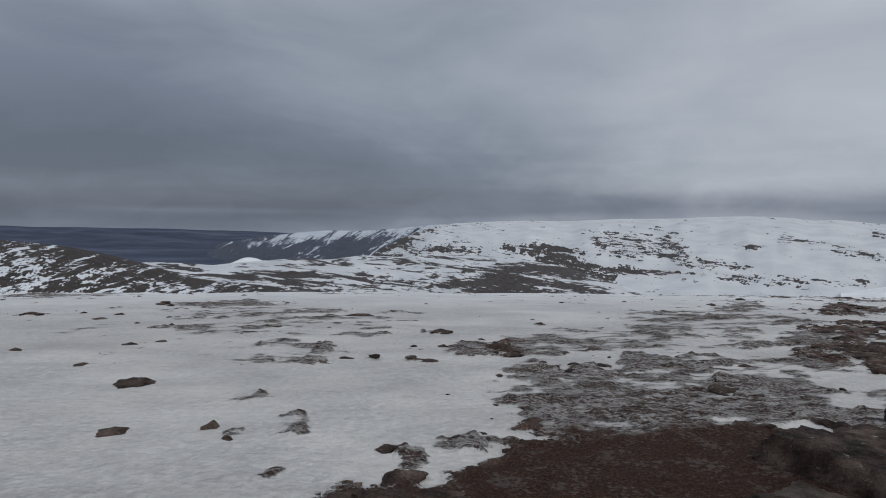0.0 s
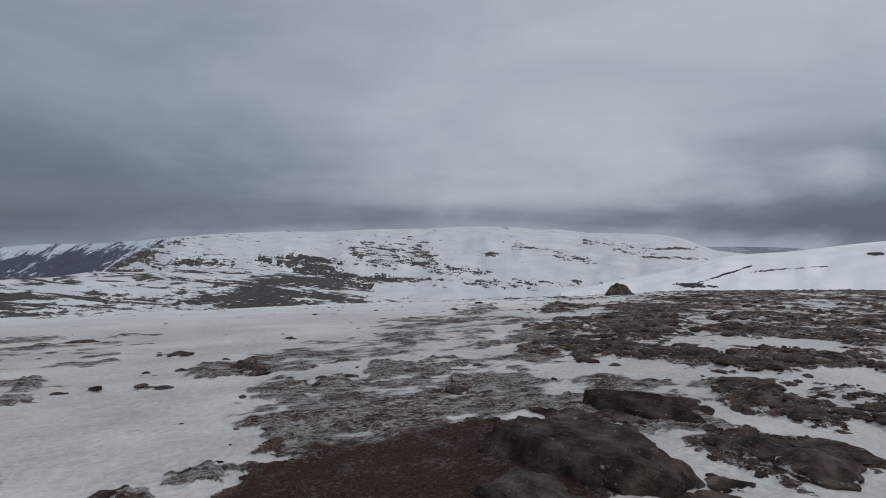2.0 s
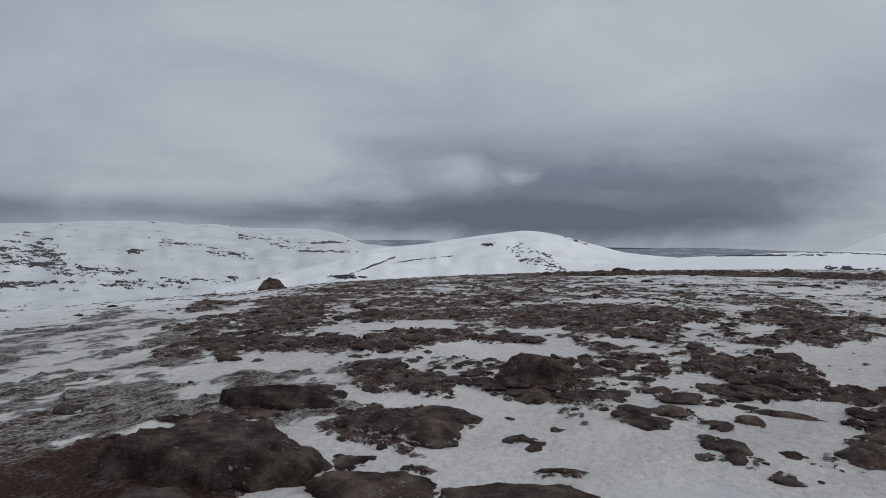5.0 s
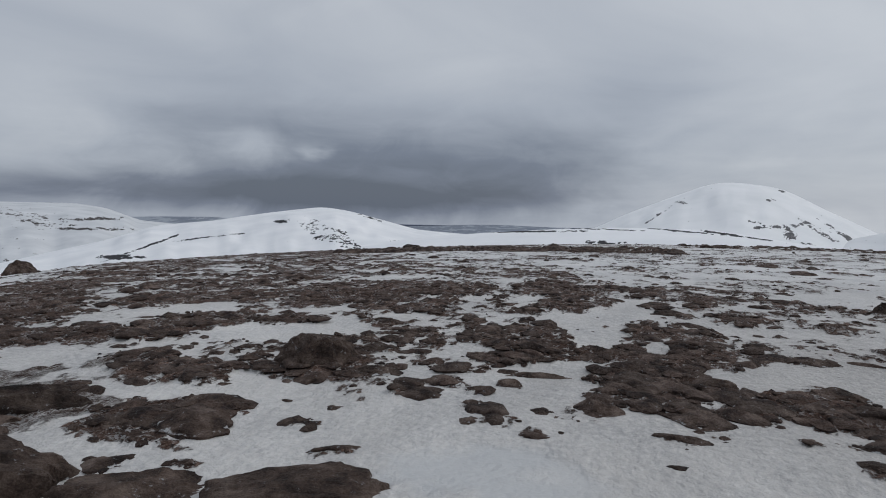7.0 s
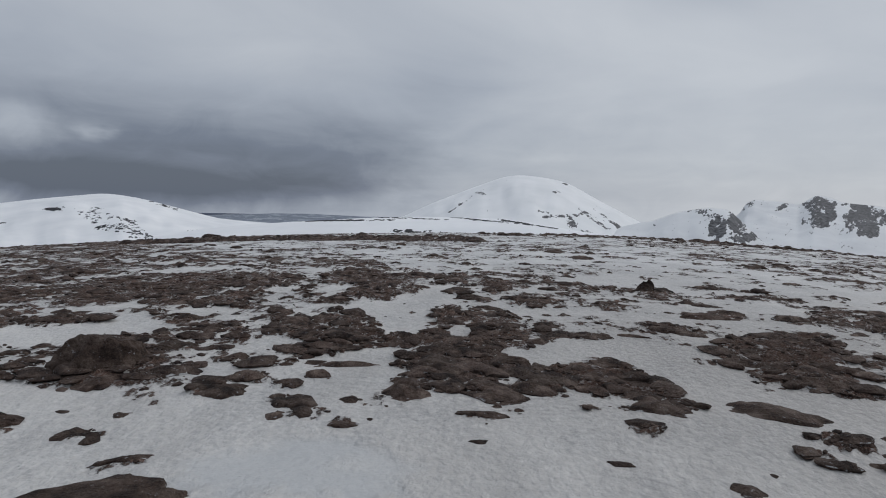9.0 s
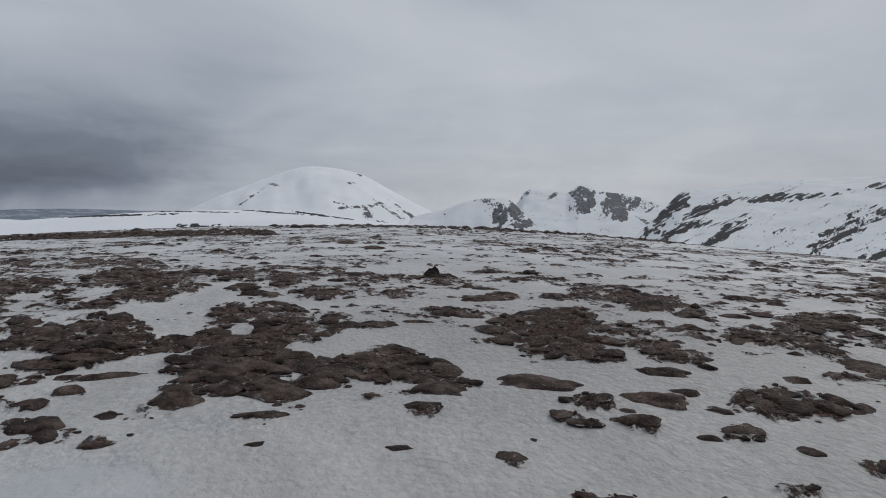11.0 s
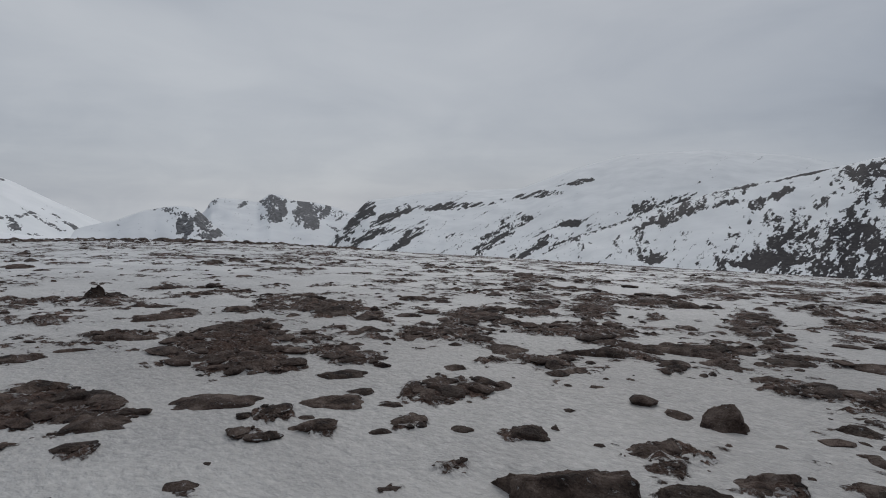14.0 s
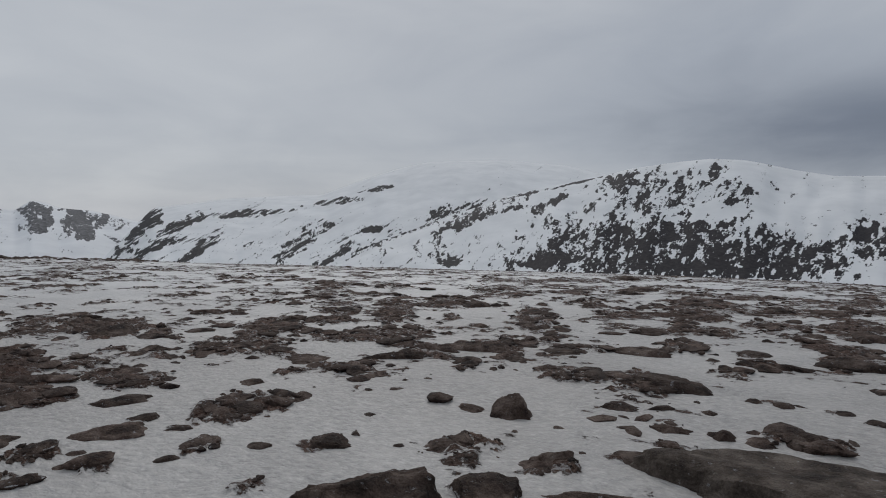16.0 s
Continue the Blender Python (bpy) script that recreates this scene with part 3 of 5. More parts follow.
TURF += [
    (1, 5.43, 0.51, 0.21, -10, 1), (1.49, 5.06, 1.1, 0.43, -16, 1), (4.73, 11.89, 0.59, 1.35, -22, 1),
    (4.34, 11.02, 0.9, 1.58, -21, 1), (7.19, 15.52, 0.56, 2.3, -25, 1), (-1.2, 4.71, 0.15, 0.31, 14, 1),
    (-1.55, 4.43, 0.09, 0.13, 19, 1), (-2.16, 7.11, 0.21, 0.38, 17, 1), (-1.59, 7.11, 0.16, 0.32, 13, 1),
    (-2.52, 8.37, 0.54, 0.35, 17, 1), (-3.7, 9.2, 0.34, 0.45, 22, 1), (-1.31, 9.27, 0.47, 0.6, 8, 1),
    (-1.07, 3.66, 0.08, 0.1, 16, 1), (-0.27, 5.5, 0.23, 0.14, 3, 1), (-1.74, 5.4, 0.2, 0.13, 18, 1),
]
TURF += [
    (-5.25, 14.39, 1.31, 1.98, 20, 1), (-11.91, 18.91, 1.9, 2.99, 32, 1), (-3.89, 10.65, 0.49, 0.58, 20, 1),
    (-2.12, 9.09, 0.38, 0.38, 13, 1), (0.13, 4.3, 0.29, 0.2, -2, 1), (-0.25, 4.01, 0.12, 0.2, 4, 1),
    (2.02, 8.7, 1.18, 1.54, -12, 1), (4.2, 11.52, 1.44, 1.95, -19, 1), (2.38, 8.44, 0.21, 0.4, -14, 1),
    (2.24, 7.27, 0.33, 0.8, -15, 1), (2.54, 6.84, 0.25, 0.4, -18, 1), (3.02, 7.31, 0.34, 0.53, -21, 1),
    (3.01, 9.56, 0.54, 0.46, -16, 1), (3.32, 6.66, 0.23, 0.79, -25, 1), (3.39, 6.25, 0.35, 0.85, -27, 1),
]
TURF += [
    (2.68, 5.9, 0.31, 0.36, -22, 1), (4.53, 11.45, 1.1, 1.89, -21, 1), (4.9, 4.98, 0.22, 0.55, -43, 1),
    (1.78, 5.71, 1.25, 0.77, -15, 1), (4.23, 5.37, 0.62, 0.64, -36, 1), (3.38, 5.07, 0.25, 0.45, -32, 1),
    (3.63, 4.06, 0.35, 0.34, -40, 1),
]

TURF += [(2.9, 6.2, 0.95, 0.9, -25, 1), (2.3, 5.35, 0.9, 0.45, -15, 1), (3.95, 4.2, 0.45, 0.35, -45, 1), (1.5, 4.85, 1.15, 0.6, 5, 1), (3.0, 5.2, 0.75, 0.45, -35, 1), (4.1, 5.5, 0.5, 0.35, -40, 1)]
TURF += [(5.95, 13.4, 0.6, 1.5, -24, 1), (6.1, 11.7, 0.55, 1.2, -27, 1), (4.1, 10.4, 0.6, 1.3, -20, 1), (4.2, 8.9, 0.6, 0.9, -25, 1), (3.1, 8.7, 0.6, 0.9, -18, 1), (5.3, 9.4, 0.35, 1.0, -29, 1), (3.9, 7.3, 0.6, 0.5, -27, 1)]

# drifts of clean snow lying across the bare ground
DRIFTS = [(4.97, 6.03, 0.63, 0.76, -38, 1), (8.35, 7.09, 1.07, 0.79, -49, 1), (6.91, 4.9, 0.55, 0.82, -53, 1), (7.9, 3.97, 0.4, 0.78, -62, 1),
         (7.21, 4.57, 1.1, 0.52, -55, 1), (8.14, 4.14, 0.36, 0.61, -60, 1), (11.3, 3.18, 0.39, 0.62, -73, 1), (8.12, -0.06, 0.23, 0.59, -89, 1),
         (8.16, 0.65, 0.38, 0.35, -83, 1), (8.24, -0.09, 0.18, 0.39, -88, 1), (8.41, 0.72, 0.35, 0.4, -82, 1), (6.76, 0.83, 0.28, 0.44, -80, 1)]


# stones: x, y, width, depth, height, turn
STONES = []
STONES += [
    (-2.99, 5.84, 0.41, 0.44, 0.09, 27), (-1.77, 4.56, 0.19, 0.14, 0.09, 21), (-2.48, 4.43, 0.26, 0.2, 0.04, 29),
    (-0.42, 4.14, 0.17, 0.13, 0.03, 6), (-0.28, 7.1, 0.28, 0.21, 0.03, 2), (-1.24, 7.27, 0.17, 0.14, 0.04, 10),
    (0.22, 4.5, 0.09, 0.06, 0.01, -3), (1.45, 10.43, 0.19, 0.2, 0.04, -8), (-7.65, 11.24, 0.36, 0.27, 0.05, 34),
    (-6.16, 10.76, 0.29, 0.22, 0.04, 30), (-6.17, 11.45, 0.23, 0.23, 0.05, 28), (-1.81, 11.49, 0.68, 0.2, 0.08, 9),
    (-0.18, 9.41, 0.34, 0.25, 0.06, 1), (-2.73, 9.8, 0.27, 0.2, 0.03, 16), (1.36, 6.94, 0.13, 0.1, 0.03, -11),
]
STONES += [
    (1.68, 6.98, 0.25, 0.14, 0.03, -13), (3.18, 3.01, 0.19, 0.23, 0.04, -44), (3.38, 2.54, 0.15, 0.11, 0.03, -50),
    (3.94, 2.94, 0.46, 0.55, 0.1, -51), (2.54, 5.82, 0.27, 0.32, 0.06, -21), (5.76, 5.65, 0.29, 0.21, 0.05, -44),
    (6.2, 4.23, 0.29, 0.22, 0.05, -54), (5.9, 4.48, 0.16, 0.17, 0.04, -51),
    (5.84, 2.48, 0.34, 0.4, 0.07, -63), (5.27, 1.79, 0.46, 0.35, 0.08, -67), (4.29, 2.35, 0.24, 0.28, 0.05, -56),
    (4.71, 2.26, 0.14, 0.17, 0.03, -60), (3.93, 1.78, 0.36, 0.11, 0.04, -60), (5.08, 1.22, 0.22, 0.27, 0.05, -73),
]
STONES += [
    (4.87, 0.99, 0.21, 0.26, 0.05, -74), (4.79, 1.16, 0.16, 0.19, 0.04, -72), (5.94, 1.15, 0.22, 0.16, 0.05, -76),
    (5.23, 0.73, 0.17, 0.2, 0.04, -79), (4.66, 0.64, 0.2, 0.11, 0.02, -78), (5.64, 1.35, 0.23, 0.14, 0.03, -73),
    (6.78, 2.82, 0.52, 0.39, 0.09, -64), (7.82, 2.83, 0.61, 0.18, 0.07, -67), (8.18, -2.16, 0.41, 0.14, 0.05, -104),
    (30.81, 12.77, 1.02, 1.22, 0.22, -67), (4.23, 3, 0.22, 0.26, 0.05, -50), (5.89, 4.39, 0.18, 0.2, 0.04, -50),
    (8.38, 2.11, 0.44, 0.53, 0.1, -74), (6.23, 1.75, 0.17, 0.2, 0.04, -71), (6.38, 1.29, 0.25, 0.19, 0.04, -76),
]
STONES += [
    (6.35, 0.96, 0.6, 0.18, 0.07, -78), (6.41, 0.12, 0.67, 0.5, 0.12, -86), (9.9, -0.4, 0.43, 0.33, 0.07, -91),
    (10.99, -0.27, 0.7, 0.52, 0.13, -90), (11.62, 0.21, 0.42, 0.51, 0.09, -88), (14.26, 0.84, 0.41, 0.5, 0.09, -85),
    (7.64, 3.08, 0.43, 0.2, 0.05, -65), (6.72, -1.59, 0.48, 0.36, 0.09, -101), (5.39, -1.75, 0.48, 0.36, 0.08, -106),
    (5.91, -1.91, 0.3, 0.36, 0.07, -106), (5.53, -0.43, 0.55, 0.41, 0.07, -91), (5.01, -0.31, 0.39, 0.15, 0.05, -90),
    (4.5, -0.3, 0.14, 0.1, 0.02, -90), (4.96, -1.5, 0.27, 0.15, 0.03, -105), (4.29, -1.18, 0.17, 0.11, 0.02, -103),
]
STONES += [
    (4.01, -1.84, 0.21, 0.16, 0.05, -113), (8, -1.62, 0.51, 0.34, 0.06, -100), (8.56, -2.82, 0.71, 0.26, 0.08, -107),
    (9.93, -3.75, 0.86, 0.55, 0.1, -110), (12.67, -3.44, 0.44, 0.33, 0.27, -104), (12.79, -3.84, 0.39, 0.47, 0.09, -106),
    (11.76, 0.1, 0.27, 0.32, 0.06, -88), (20.68, -3.51, 0.81, 0.61, 0.14, -99), (23.43, -3, 0.92, 0.69, 0.12, -97),
    (4.81, 0.48, 0.05, 0.06, 0.01, -79), (11.97, 0.09, 0.41, 0.3, 0.07, -88), (13.91, 0.82, 0.58, 0.57, 0.13, -85),
    (10.75, -0.34, 0.32, 0.38, 0.07, -90), (12.42, -1.6, 0.43, 0.32, 0.09, -96), (6.66, -0.59, 0.39, 0.29, 0.09, -92),
]
STONES += [
    (6.46, -0.9, 0.3, 0.34, 0.07, -95), (8.64, -1.18, 0.37, 0.31, 0.08, -96), (10.32, -4.07, 0.54, 0.41, 0.08, -111),
    (10, -4.91, 0.49, 0.37, 0.08, -116), (11.27, -6.93, 0.31, 0.37, 0.07, -121), (11.07, -4.04, 0.49, 0.36, 0.06, -109),
    (9.16, -2.77, 0.24, 0.25, 0.05, -106), (9.48, -6.14, 0.43, 0.32, 0.08, -123), (8.22, -6.14, 0.52, 0.39, 0.09, -127),
    (19.85, -8.55, 0.71, 0.67, 0.16, -113), (23.42, -4.31, 0.61, 0.74, 0.14, -100), (20.11, -10.38, 0.73, 0.55, 0.11, -117),
    (20.8, -9.79, 0.65, 0.79, 0.14, -115), (19.41, -12.94, 0.45, 0.54, 0.1, -124), (41.25, 7.48, 0.98, 1.18, 0.22, -79),
]
STONES += [
    (39.42, 1.39, 0.88, 1.06, 0.19, -87), (5.41, -2.64, 0.78, 0.43, 0.09, -113), (4.88, -3.34, 0.59, 0.44, 0.09, -122),
    (5.57, -3.97, 0.53, 0.39, 0.08, -124), (4.47, -3.69, 0.23, 0.18, 0.03, -128), (4.57, -2.43, 0.15, 0.18, 0.03, -115),
    (4.39, -2.54, 0.25, 0.13, 0.03, -117), (4.34, -2.93, 0.28, 0.21, 0.05, -122), (4.45, -2.82, 0.12, 0.09, 0.03, -120),
    (4.04, -3.29, 0.2, 0.15, 0.04, -128), (4.05, -3.56, 0.26, 0.19, 0.04, -130), (3.68, -3.76, 0.19, 0.14, 0.04, -135),
    (5.11, -5.04, 0.28, 0.26, 0.06, -134), (8.97, -6.02, 0.71, 0.83, 0.16, -123), (3.2, -2.73, 0.13, 0.08, 0.02, -129),
]
STONES += [
    (11.13, -6.9, 0.17, 0.2, 0.04, -121), (4.94, -3.73, 0.23, 0.17, 0.04, -125), (12.93, -3.54, 0.39, 0.46, 0.09, -104),
    (21.23, -3.55, 0.88, 0.66, 0.13, -98), (24.13, -3.07, 0.88, 0.66, 0.14, -96), (4.24, -2.08, 0.05, 0.06, 0.01, -112),
    (7.04, -3.05, 0.63, 0.33, 0.08, -111), (6.29, -3.41, 0.44, 0.33, 0.1, -116), (8.11, -6.85, 0.48, 0.36, 0.07, -130),
    (9.58, -8.28, 0.63, 0.19, 0.08, -130), (6.21, -6.36, 0.42, 0.5, 0.09, -135), (5.45, -6.27, 0.7, 0.52, 0.11, -139),
    (4.71, -6.85, 0.97, 0.29, 0.12, -146), (3.27, -4.36, 0.1, 0.07, 0.06, -142), (2.56, -4.5, 0.4, 0.3, 0.07, -150),
]
STONES += [
    (1.82, -4.47, 0.28, 0.33, 0.06, -159), (2.82, -5.48, 0.29, 0.22, 0.06, -153), (2, -5.34, 0.09, 0.11, 0.02, -161),
    (1.71, -6.17, 0.41, 0.31, 0.08, -166), (1.24, -5.76, 0.34, 0.26, 0.07, -170), (0.84, -5.77, 0.23, 0.18, 0.11, -174),
    (1.39, -4.2, 0.64, 0.31, 0.08, -164), (1.33, -4.95, 0.24, 0.2, 0.05, -167), (4.36, -4.95, 0.3, 0.27, 0.07, -137),
    (3.22, -5.58, 0.19, 0.14, 0.04, -150), (3.76, -5.64, 0.14, 0.11, 0.03, -146), (3.5, -4.83, 0.12, 0.11, 0.03, -143),
    (3.37, -7.59, 0.27, 0.33, 0.06, -157), (3.02, -8.32, 0.64, 0.48, 0.08, -161), (2.34, -8.92, 1.08, 0.68, 0.13, -166),
]
STONES += [
    (2.46, -10.63, 0.61, 0.46, 0.13, -168), (-0.11, -15.57, 0.78, 0.94, 0.17, 178), (-0.46, -12.09, 0.65, 0.79, 0.14, 176),
    (-0.21, -9.44, 0.85, 0.64, 0.19, 177), (0.88, -9.53, 0.43, 0.45, 0.09, -176), (1.29, -8.91, 0.17, 0.21, 0.04, -173),
    (0.69, -7.07, 0.21, 0.18, 0.05, -177), (0.03, -7.01, 0.2, 0.15, 0.03, 177), (-0.23, -6.83, 0.21, 0.16, 0.03, 175),
    (6.37, -12.27, 0.8, 0.96, 0.18, -153), (4.89, -9.71, 0.36, 0.29, 0.08, -153), (6.42, -25.79, 0.99, 0.78, 0.22, -166),
    (4.2, -7.83, 1.17, 0.46, 0.14, -152), (-0.36, -8.11, 0.2, 0.24, 0.04, 175), (1.66, -4.89, 0.06, 0.07, 0.01, -163),
]
STONES += [
    (4.1, -3.63, 0.23, 0.15, 0.03, -129), (1.78, -4.62, 0.42, 0.17, 0.08, -115), (7.79, -8.5, 0.38, 0.45, 0.08, -137), (4.49, -17.38, 0.73, 0.67, 0.16, -166),
    (4.57, -19.18, 1.2, 0.9, 0.18, -167), (0.78, -15.06, 0.68, 0.51, 0.14, -178), (0.25, -11.71, 0.43, 0.44, 0.09, 180),
]

# boulders: x, y, width, depth, height, turn, kind, seed
BOULDERS = [
    (2.64, 3.6, 1.42, 0.82, 0.26, -60, "loaf", 131),
    (3.76, 4.52, 1.05, 0.45, 0.16, -55, "slab", 118),
    (2.0, 3.3, 0.62, 0.5, 0.1, -35, "grey", 119),
    (2.95, 2.5, 0.85, 0.5, 0.12, -55, "slab", 121),
    (16.07, 21.53, 1.3, 0.85, 0.62, -36, "round", 126),
    (5.98, 3.22, 0.9, 0.72, 0.36, -60, "round", 152),
    (38.7, 16.3, 1.3, 0.9, 0.34, -67, "round", 158),
    (5.51, 0.37, 0.53, 0.55, 0.12, -83, "rust", 141),
    (3.34, 1.66, 1.04, 0.53, 0.12, -57, "slab", 143),
    (3.18, -2.24, 0.52, 0.26, 0.06, -122, "rust", 212),
    (2.46, -3.4, 0.84, 0.6, 0.22, -143, "slab", 227),
    (1.92, -3.85, 0.39, 0.41, 0.09, -154, "slab", 228),
    (3.31, -4.11, 0.29, 0.24, 0.06, -140, "slab", 229),
    (2.48, -5.5, 0.39, 0.34, 0.23, -156, "round", 236),
    (0.32, -4.78, 1.9, 0.9, 0.22, -178, "table", 239),
    (1.47, -7.13, 0.75, 0.5, 0.12, -170, "rust", 242),
]

# ragged earth and moss that shows round each stone, a little to one side
SKIRTS = []
for x, y, w, d, *_ in STONES + [row[:4] for row in BOULDERS]:
    if 0.12 < w < 0.6 and (x * 5.3 + y * 8.9) % 1.0 > 0.3:
        a = 6.28 * ((x * 7.31 + y * 3.17) % 1.0)
        SKIRTS.append((x + 0.35 * w * math.cos(a), y + 0.35 * d * math.sin(a), 0.4 * w + 0.05, 0.36 * d + 0.05, 57.3 * a, 0.25 * ((x * 3.7 - y * 5.9) % 1.0)))


def layer(x, y, spots, reach):
    """Strongest of the soft-edged elongated spots at each place."""
    out = np.full(x.shape, -1.0)
    for cx, cy, wa, wb, turn, amp in spots:
        big = max(wa, wb) * 2.2
        near = np.nonzero((np.abs(x - cx) < big) & (np.abs(y - cy) < big))[0]
        if not len(near):
            continue
        c, s = math.cos(radians(turn)), math.sin(radians(turn))
        dx, dy = x[near] - cx, y[near] - cy
        u, v = (c * dx + s * dy) / wa, (-s * dx + c * dy) / wb
        f = 2.2 / min(1.5, max(0.25, wa))
        u = u + 0.42 * fbm(x[near] * f, y[near] * f, 5)
        v = v + 0.42 * fbm(x[near] * f, y[near] * f, 9)
        q = np.minimum(1 - (u * u + v * v), 0.6) / 0.6
        out[near] = np.maximum(out[near], np.where(q > 0, q * amp - 0.32 * (1 - q), q * reach - 0.32))
    return out


DENSE_AZ = [-90, -60, -30, 0, 15, 28, 40, 55, 72, 84, 100, 125, 150, 165, 184]
DENSE = [-0.8, -0.8, -0.75, -0.8, -0.75, -0.3, 0.02, 0.08, 0.03, -0.1, -0.15, -0.1, -0.06, -0.02, 0.0]


def bearing(x, y):
    az = np.degrees(np.arctan2(x, y))
    return np.where(az < -90, az + 360, az)


def bareness(x, y):
    r = np.hypot(x, y)
    az = bearing(x, y)
    # snow lies in long drifts across the wind
    drift = fbm((x * 0.86 + y * 0.5) * 0.35, (-x * 0.5 + y * 0.86) * 0.35, 21, 5) * 0.55 + fbm(x * 1.1, y * 1.1, 33, 4) * 0.35
    islands = fbm(x * 1.7, y * 1.7, 37, 3) * 0.55 + fbm(x * 4.6, y * 4.6, 39, 4) * 0.5
    open_ground = np.interp(az, DENSE_AZ, DENSE) + drift * 0.75 + islands * 0.95 - 0.12
    open_ground = open_ground - 0.8 * (1 - smooth(r, 3.0, 5.0)) - 0.8 * (1 - smooth(r, 5.0, 9.0)) - 0.12 * (1 - smooth(r, 9.0, 18.0))
    b = layer(x, y, BARE, 0.9) + (islands * 0.6 - 0.1) * smooth(r, 3.0, 5.0)
    b = np.maximum(b, layer(x, y, SKIRTS, 0.9) + islands * 0.4)
    combed = fbm(x * 0.9 + y * 0.2, y * 3.4 - x * 0.8, 47, 4)
    b = b + 0.5 * combed * smooth(layer(x, y, TURF, 0.8), -0.5, 0.1)
    b = np.maximum(b, np.clip(open_ground, -1, 0.7))
    b = b - 0.1 * smooth(-y, 2.0, 5.0) * (1 - smooth(r, 9, 13))
    b = b - 1.0 * np.clip(layer(x, y, DRIFTS, 0.9) + 0.05, 0, 1)
    return np.where(r > 140, -0.9, b)


def relief(x, y, b):
    """Lumpy frost-heaved stones where the ground is bare, smooth trodden soil, and gentle drifts of snow."""
    r = np.hypot(x, y)
    trodden = np.clip(layer(x, y, SOIL, 0.8) * 3 - 1.6, 0, 1)
    lumps = fbm(x * 3.1, y * 3.1, 41, 4) * 0.026 + np.abs(fbm(x * 6.5, y * 6.5, 43, 3)) * 0.022 + fbm(x * 13, y * 13, 44, 3) * 0.014
    lumps = lumps * (1 - 0.7 * trodden)
    snow = fbm(x * 0.8, y * 0.8, 51, 3) * 0.02
    m = smooth(b, -0.25, 0.35)
    fade = 1 - smooth(r, 60, 140)
    return (m * (0.02 + lumps) + snow * (1 - m)) * fade


def ground_height(x, y):
    x, y = np.atleast_1d(np.float64(x)), np.atleast_1d(np.float64(y))
    return dome(x, y) + relief(x, y, bareness(x, y))


def sheet(name, verts, rows, cols, attributes, materials, slots=None, wrap=False):
    """A grid mesh with its named layers."""
    me = bpy.data.meshes.new(name)
    i = np.arange(rows - 1)[:, None] * cols
    j = np.arange(cols if wrap else cols - 1)[None, :]
    k = (j + 1) % cols
    quads = np.stack([i + j, i + k, i + cols + k, i + cols + j], -1).reshape(-1, 4)
    me.vertices.add(len(verts))
    me.vertices.foreach_set("co", np.float32(verts).ravel())
    me.loops.add(quads.size)
    me.loops.foreach_set("vertex_index", np.int32(quads).ravel())
    me.polygons.add(len(quads))
    me.polygons.foreach_set("loop_start", np.int32(np.arange(len(quads)) * 4))
    if slots is not None:
        me.polygons.foreach_set("material_index", np.int32(slots))
    for key, values in attributes.items():
        me.attributes.new(key, "FLOAT", "POINT").data.foreach_set("value", np.float32(values))
    for mat in materials:
        me.materials.append(mat)
    me.polygons.foreach_set("use_smooth", np.ones(len(quads), bool))
    me.update(calc_edges=True)
    me.validate()
    return new(name, me)


def build_ground():
    az = np.concatenate([np.arange(-44, 198, 0.36), np.arange(200, 316, 2.0)])
    r = np.concatenate([[0.02], np.geomspace(0.5, 1.6, 14)[:-1], np.geomspace(1.6, 110, 330)[:-1], np.geomspace(110, 4900, 90)])
    rr, aa = np.meshgrid(r, np.radians(az), indexing="ij")
    x, y = (0.3 + rr * np.sin(aa)).ravel(), (-0.3 + rr * np.cos(aa)).ravel()
    b = bareness(x, y)
    z = dome(x, y) + relief(x, y, b)
    soil = np.clip(layer(x, y, SOIL, 0.8) * 1.3, 0, 1)
    turf = np.clip(layer(x, y, TURF, 0.8) * 2.5 + 0.5, 0, 1) * (1 - soil)
    # greyer snow towards the south, weaker farther out
    south_tone = np.clip(smooth(-y, -2.0, 4.5) * (1 - 0.6 * smooth(np.hypot(x, y), 6, 14)) + 0.3 * fbm(x * 0.25, y * 0.25, 81, 3), 0, 1)
    # whiter snow farther out, most at bearings under 28 degrees
    whitened = smooth(np.hypot(x, y), 9, 26) * (0.55 + 0.75 * smooth(-bearing(x, y), -42, -28))
    ice = np.clip(layer(x, y, ICE, 0.5) * 0.5 + 0.2 + 0.3 * fbm(x * 2.2, y * 2.2, 83, 4), 0, 0.7)
    cols = len(az)
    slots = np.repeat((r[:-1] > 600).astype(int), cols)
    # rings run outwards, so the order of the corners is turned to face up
    ob = sheet("ground", np.stack([x, y, z], 1), len(r), cols, {"bare": b, "soil": soil, "ice": ice, "south_tone": south_tone, "turf": turf, "whitened": whitened}, [GROUND, PLAIN], slots, wrap=True)
    ob.data.flip_normals() if ob.data.polygons[cols * 20].normal.z < 0 else None
    return tagged(ob, "high plateau of brown stony earth under patchy wind-packed snow", "ground", kind="structure")


build_ground()


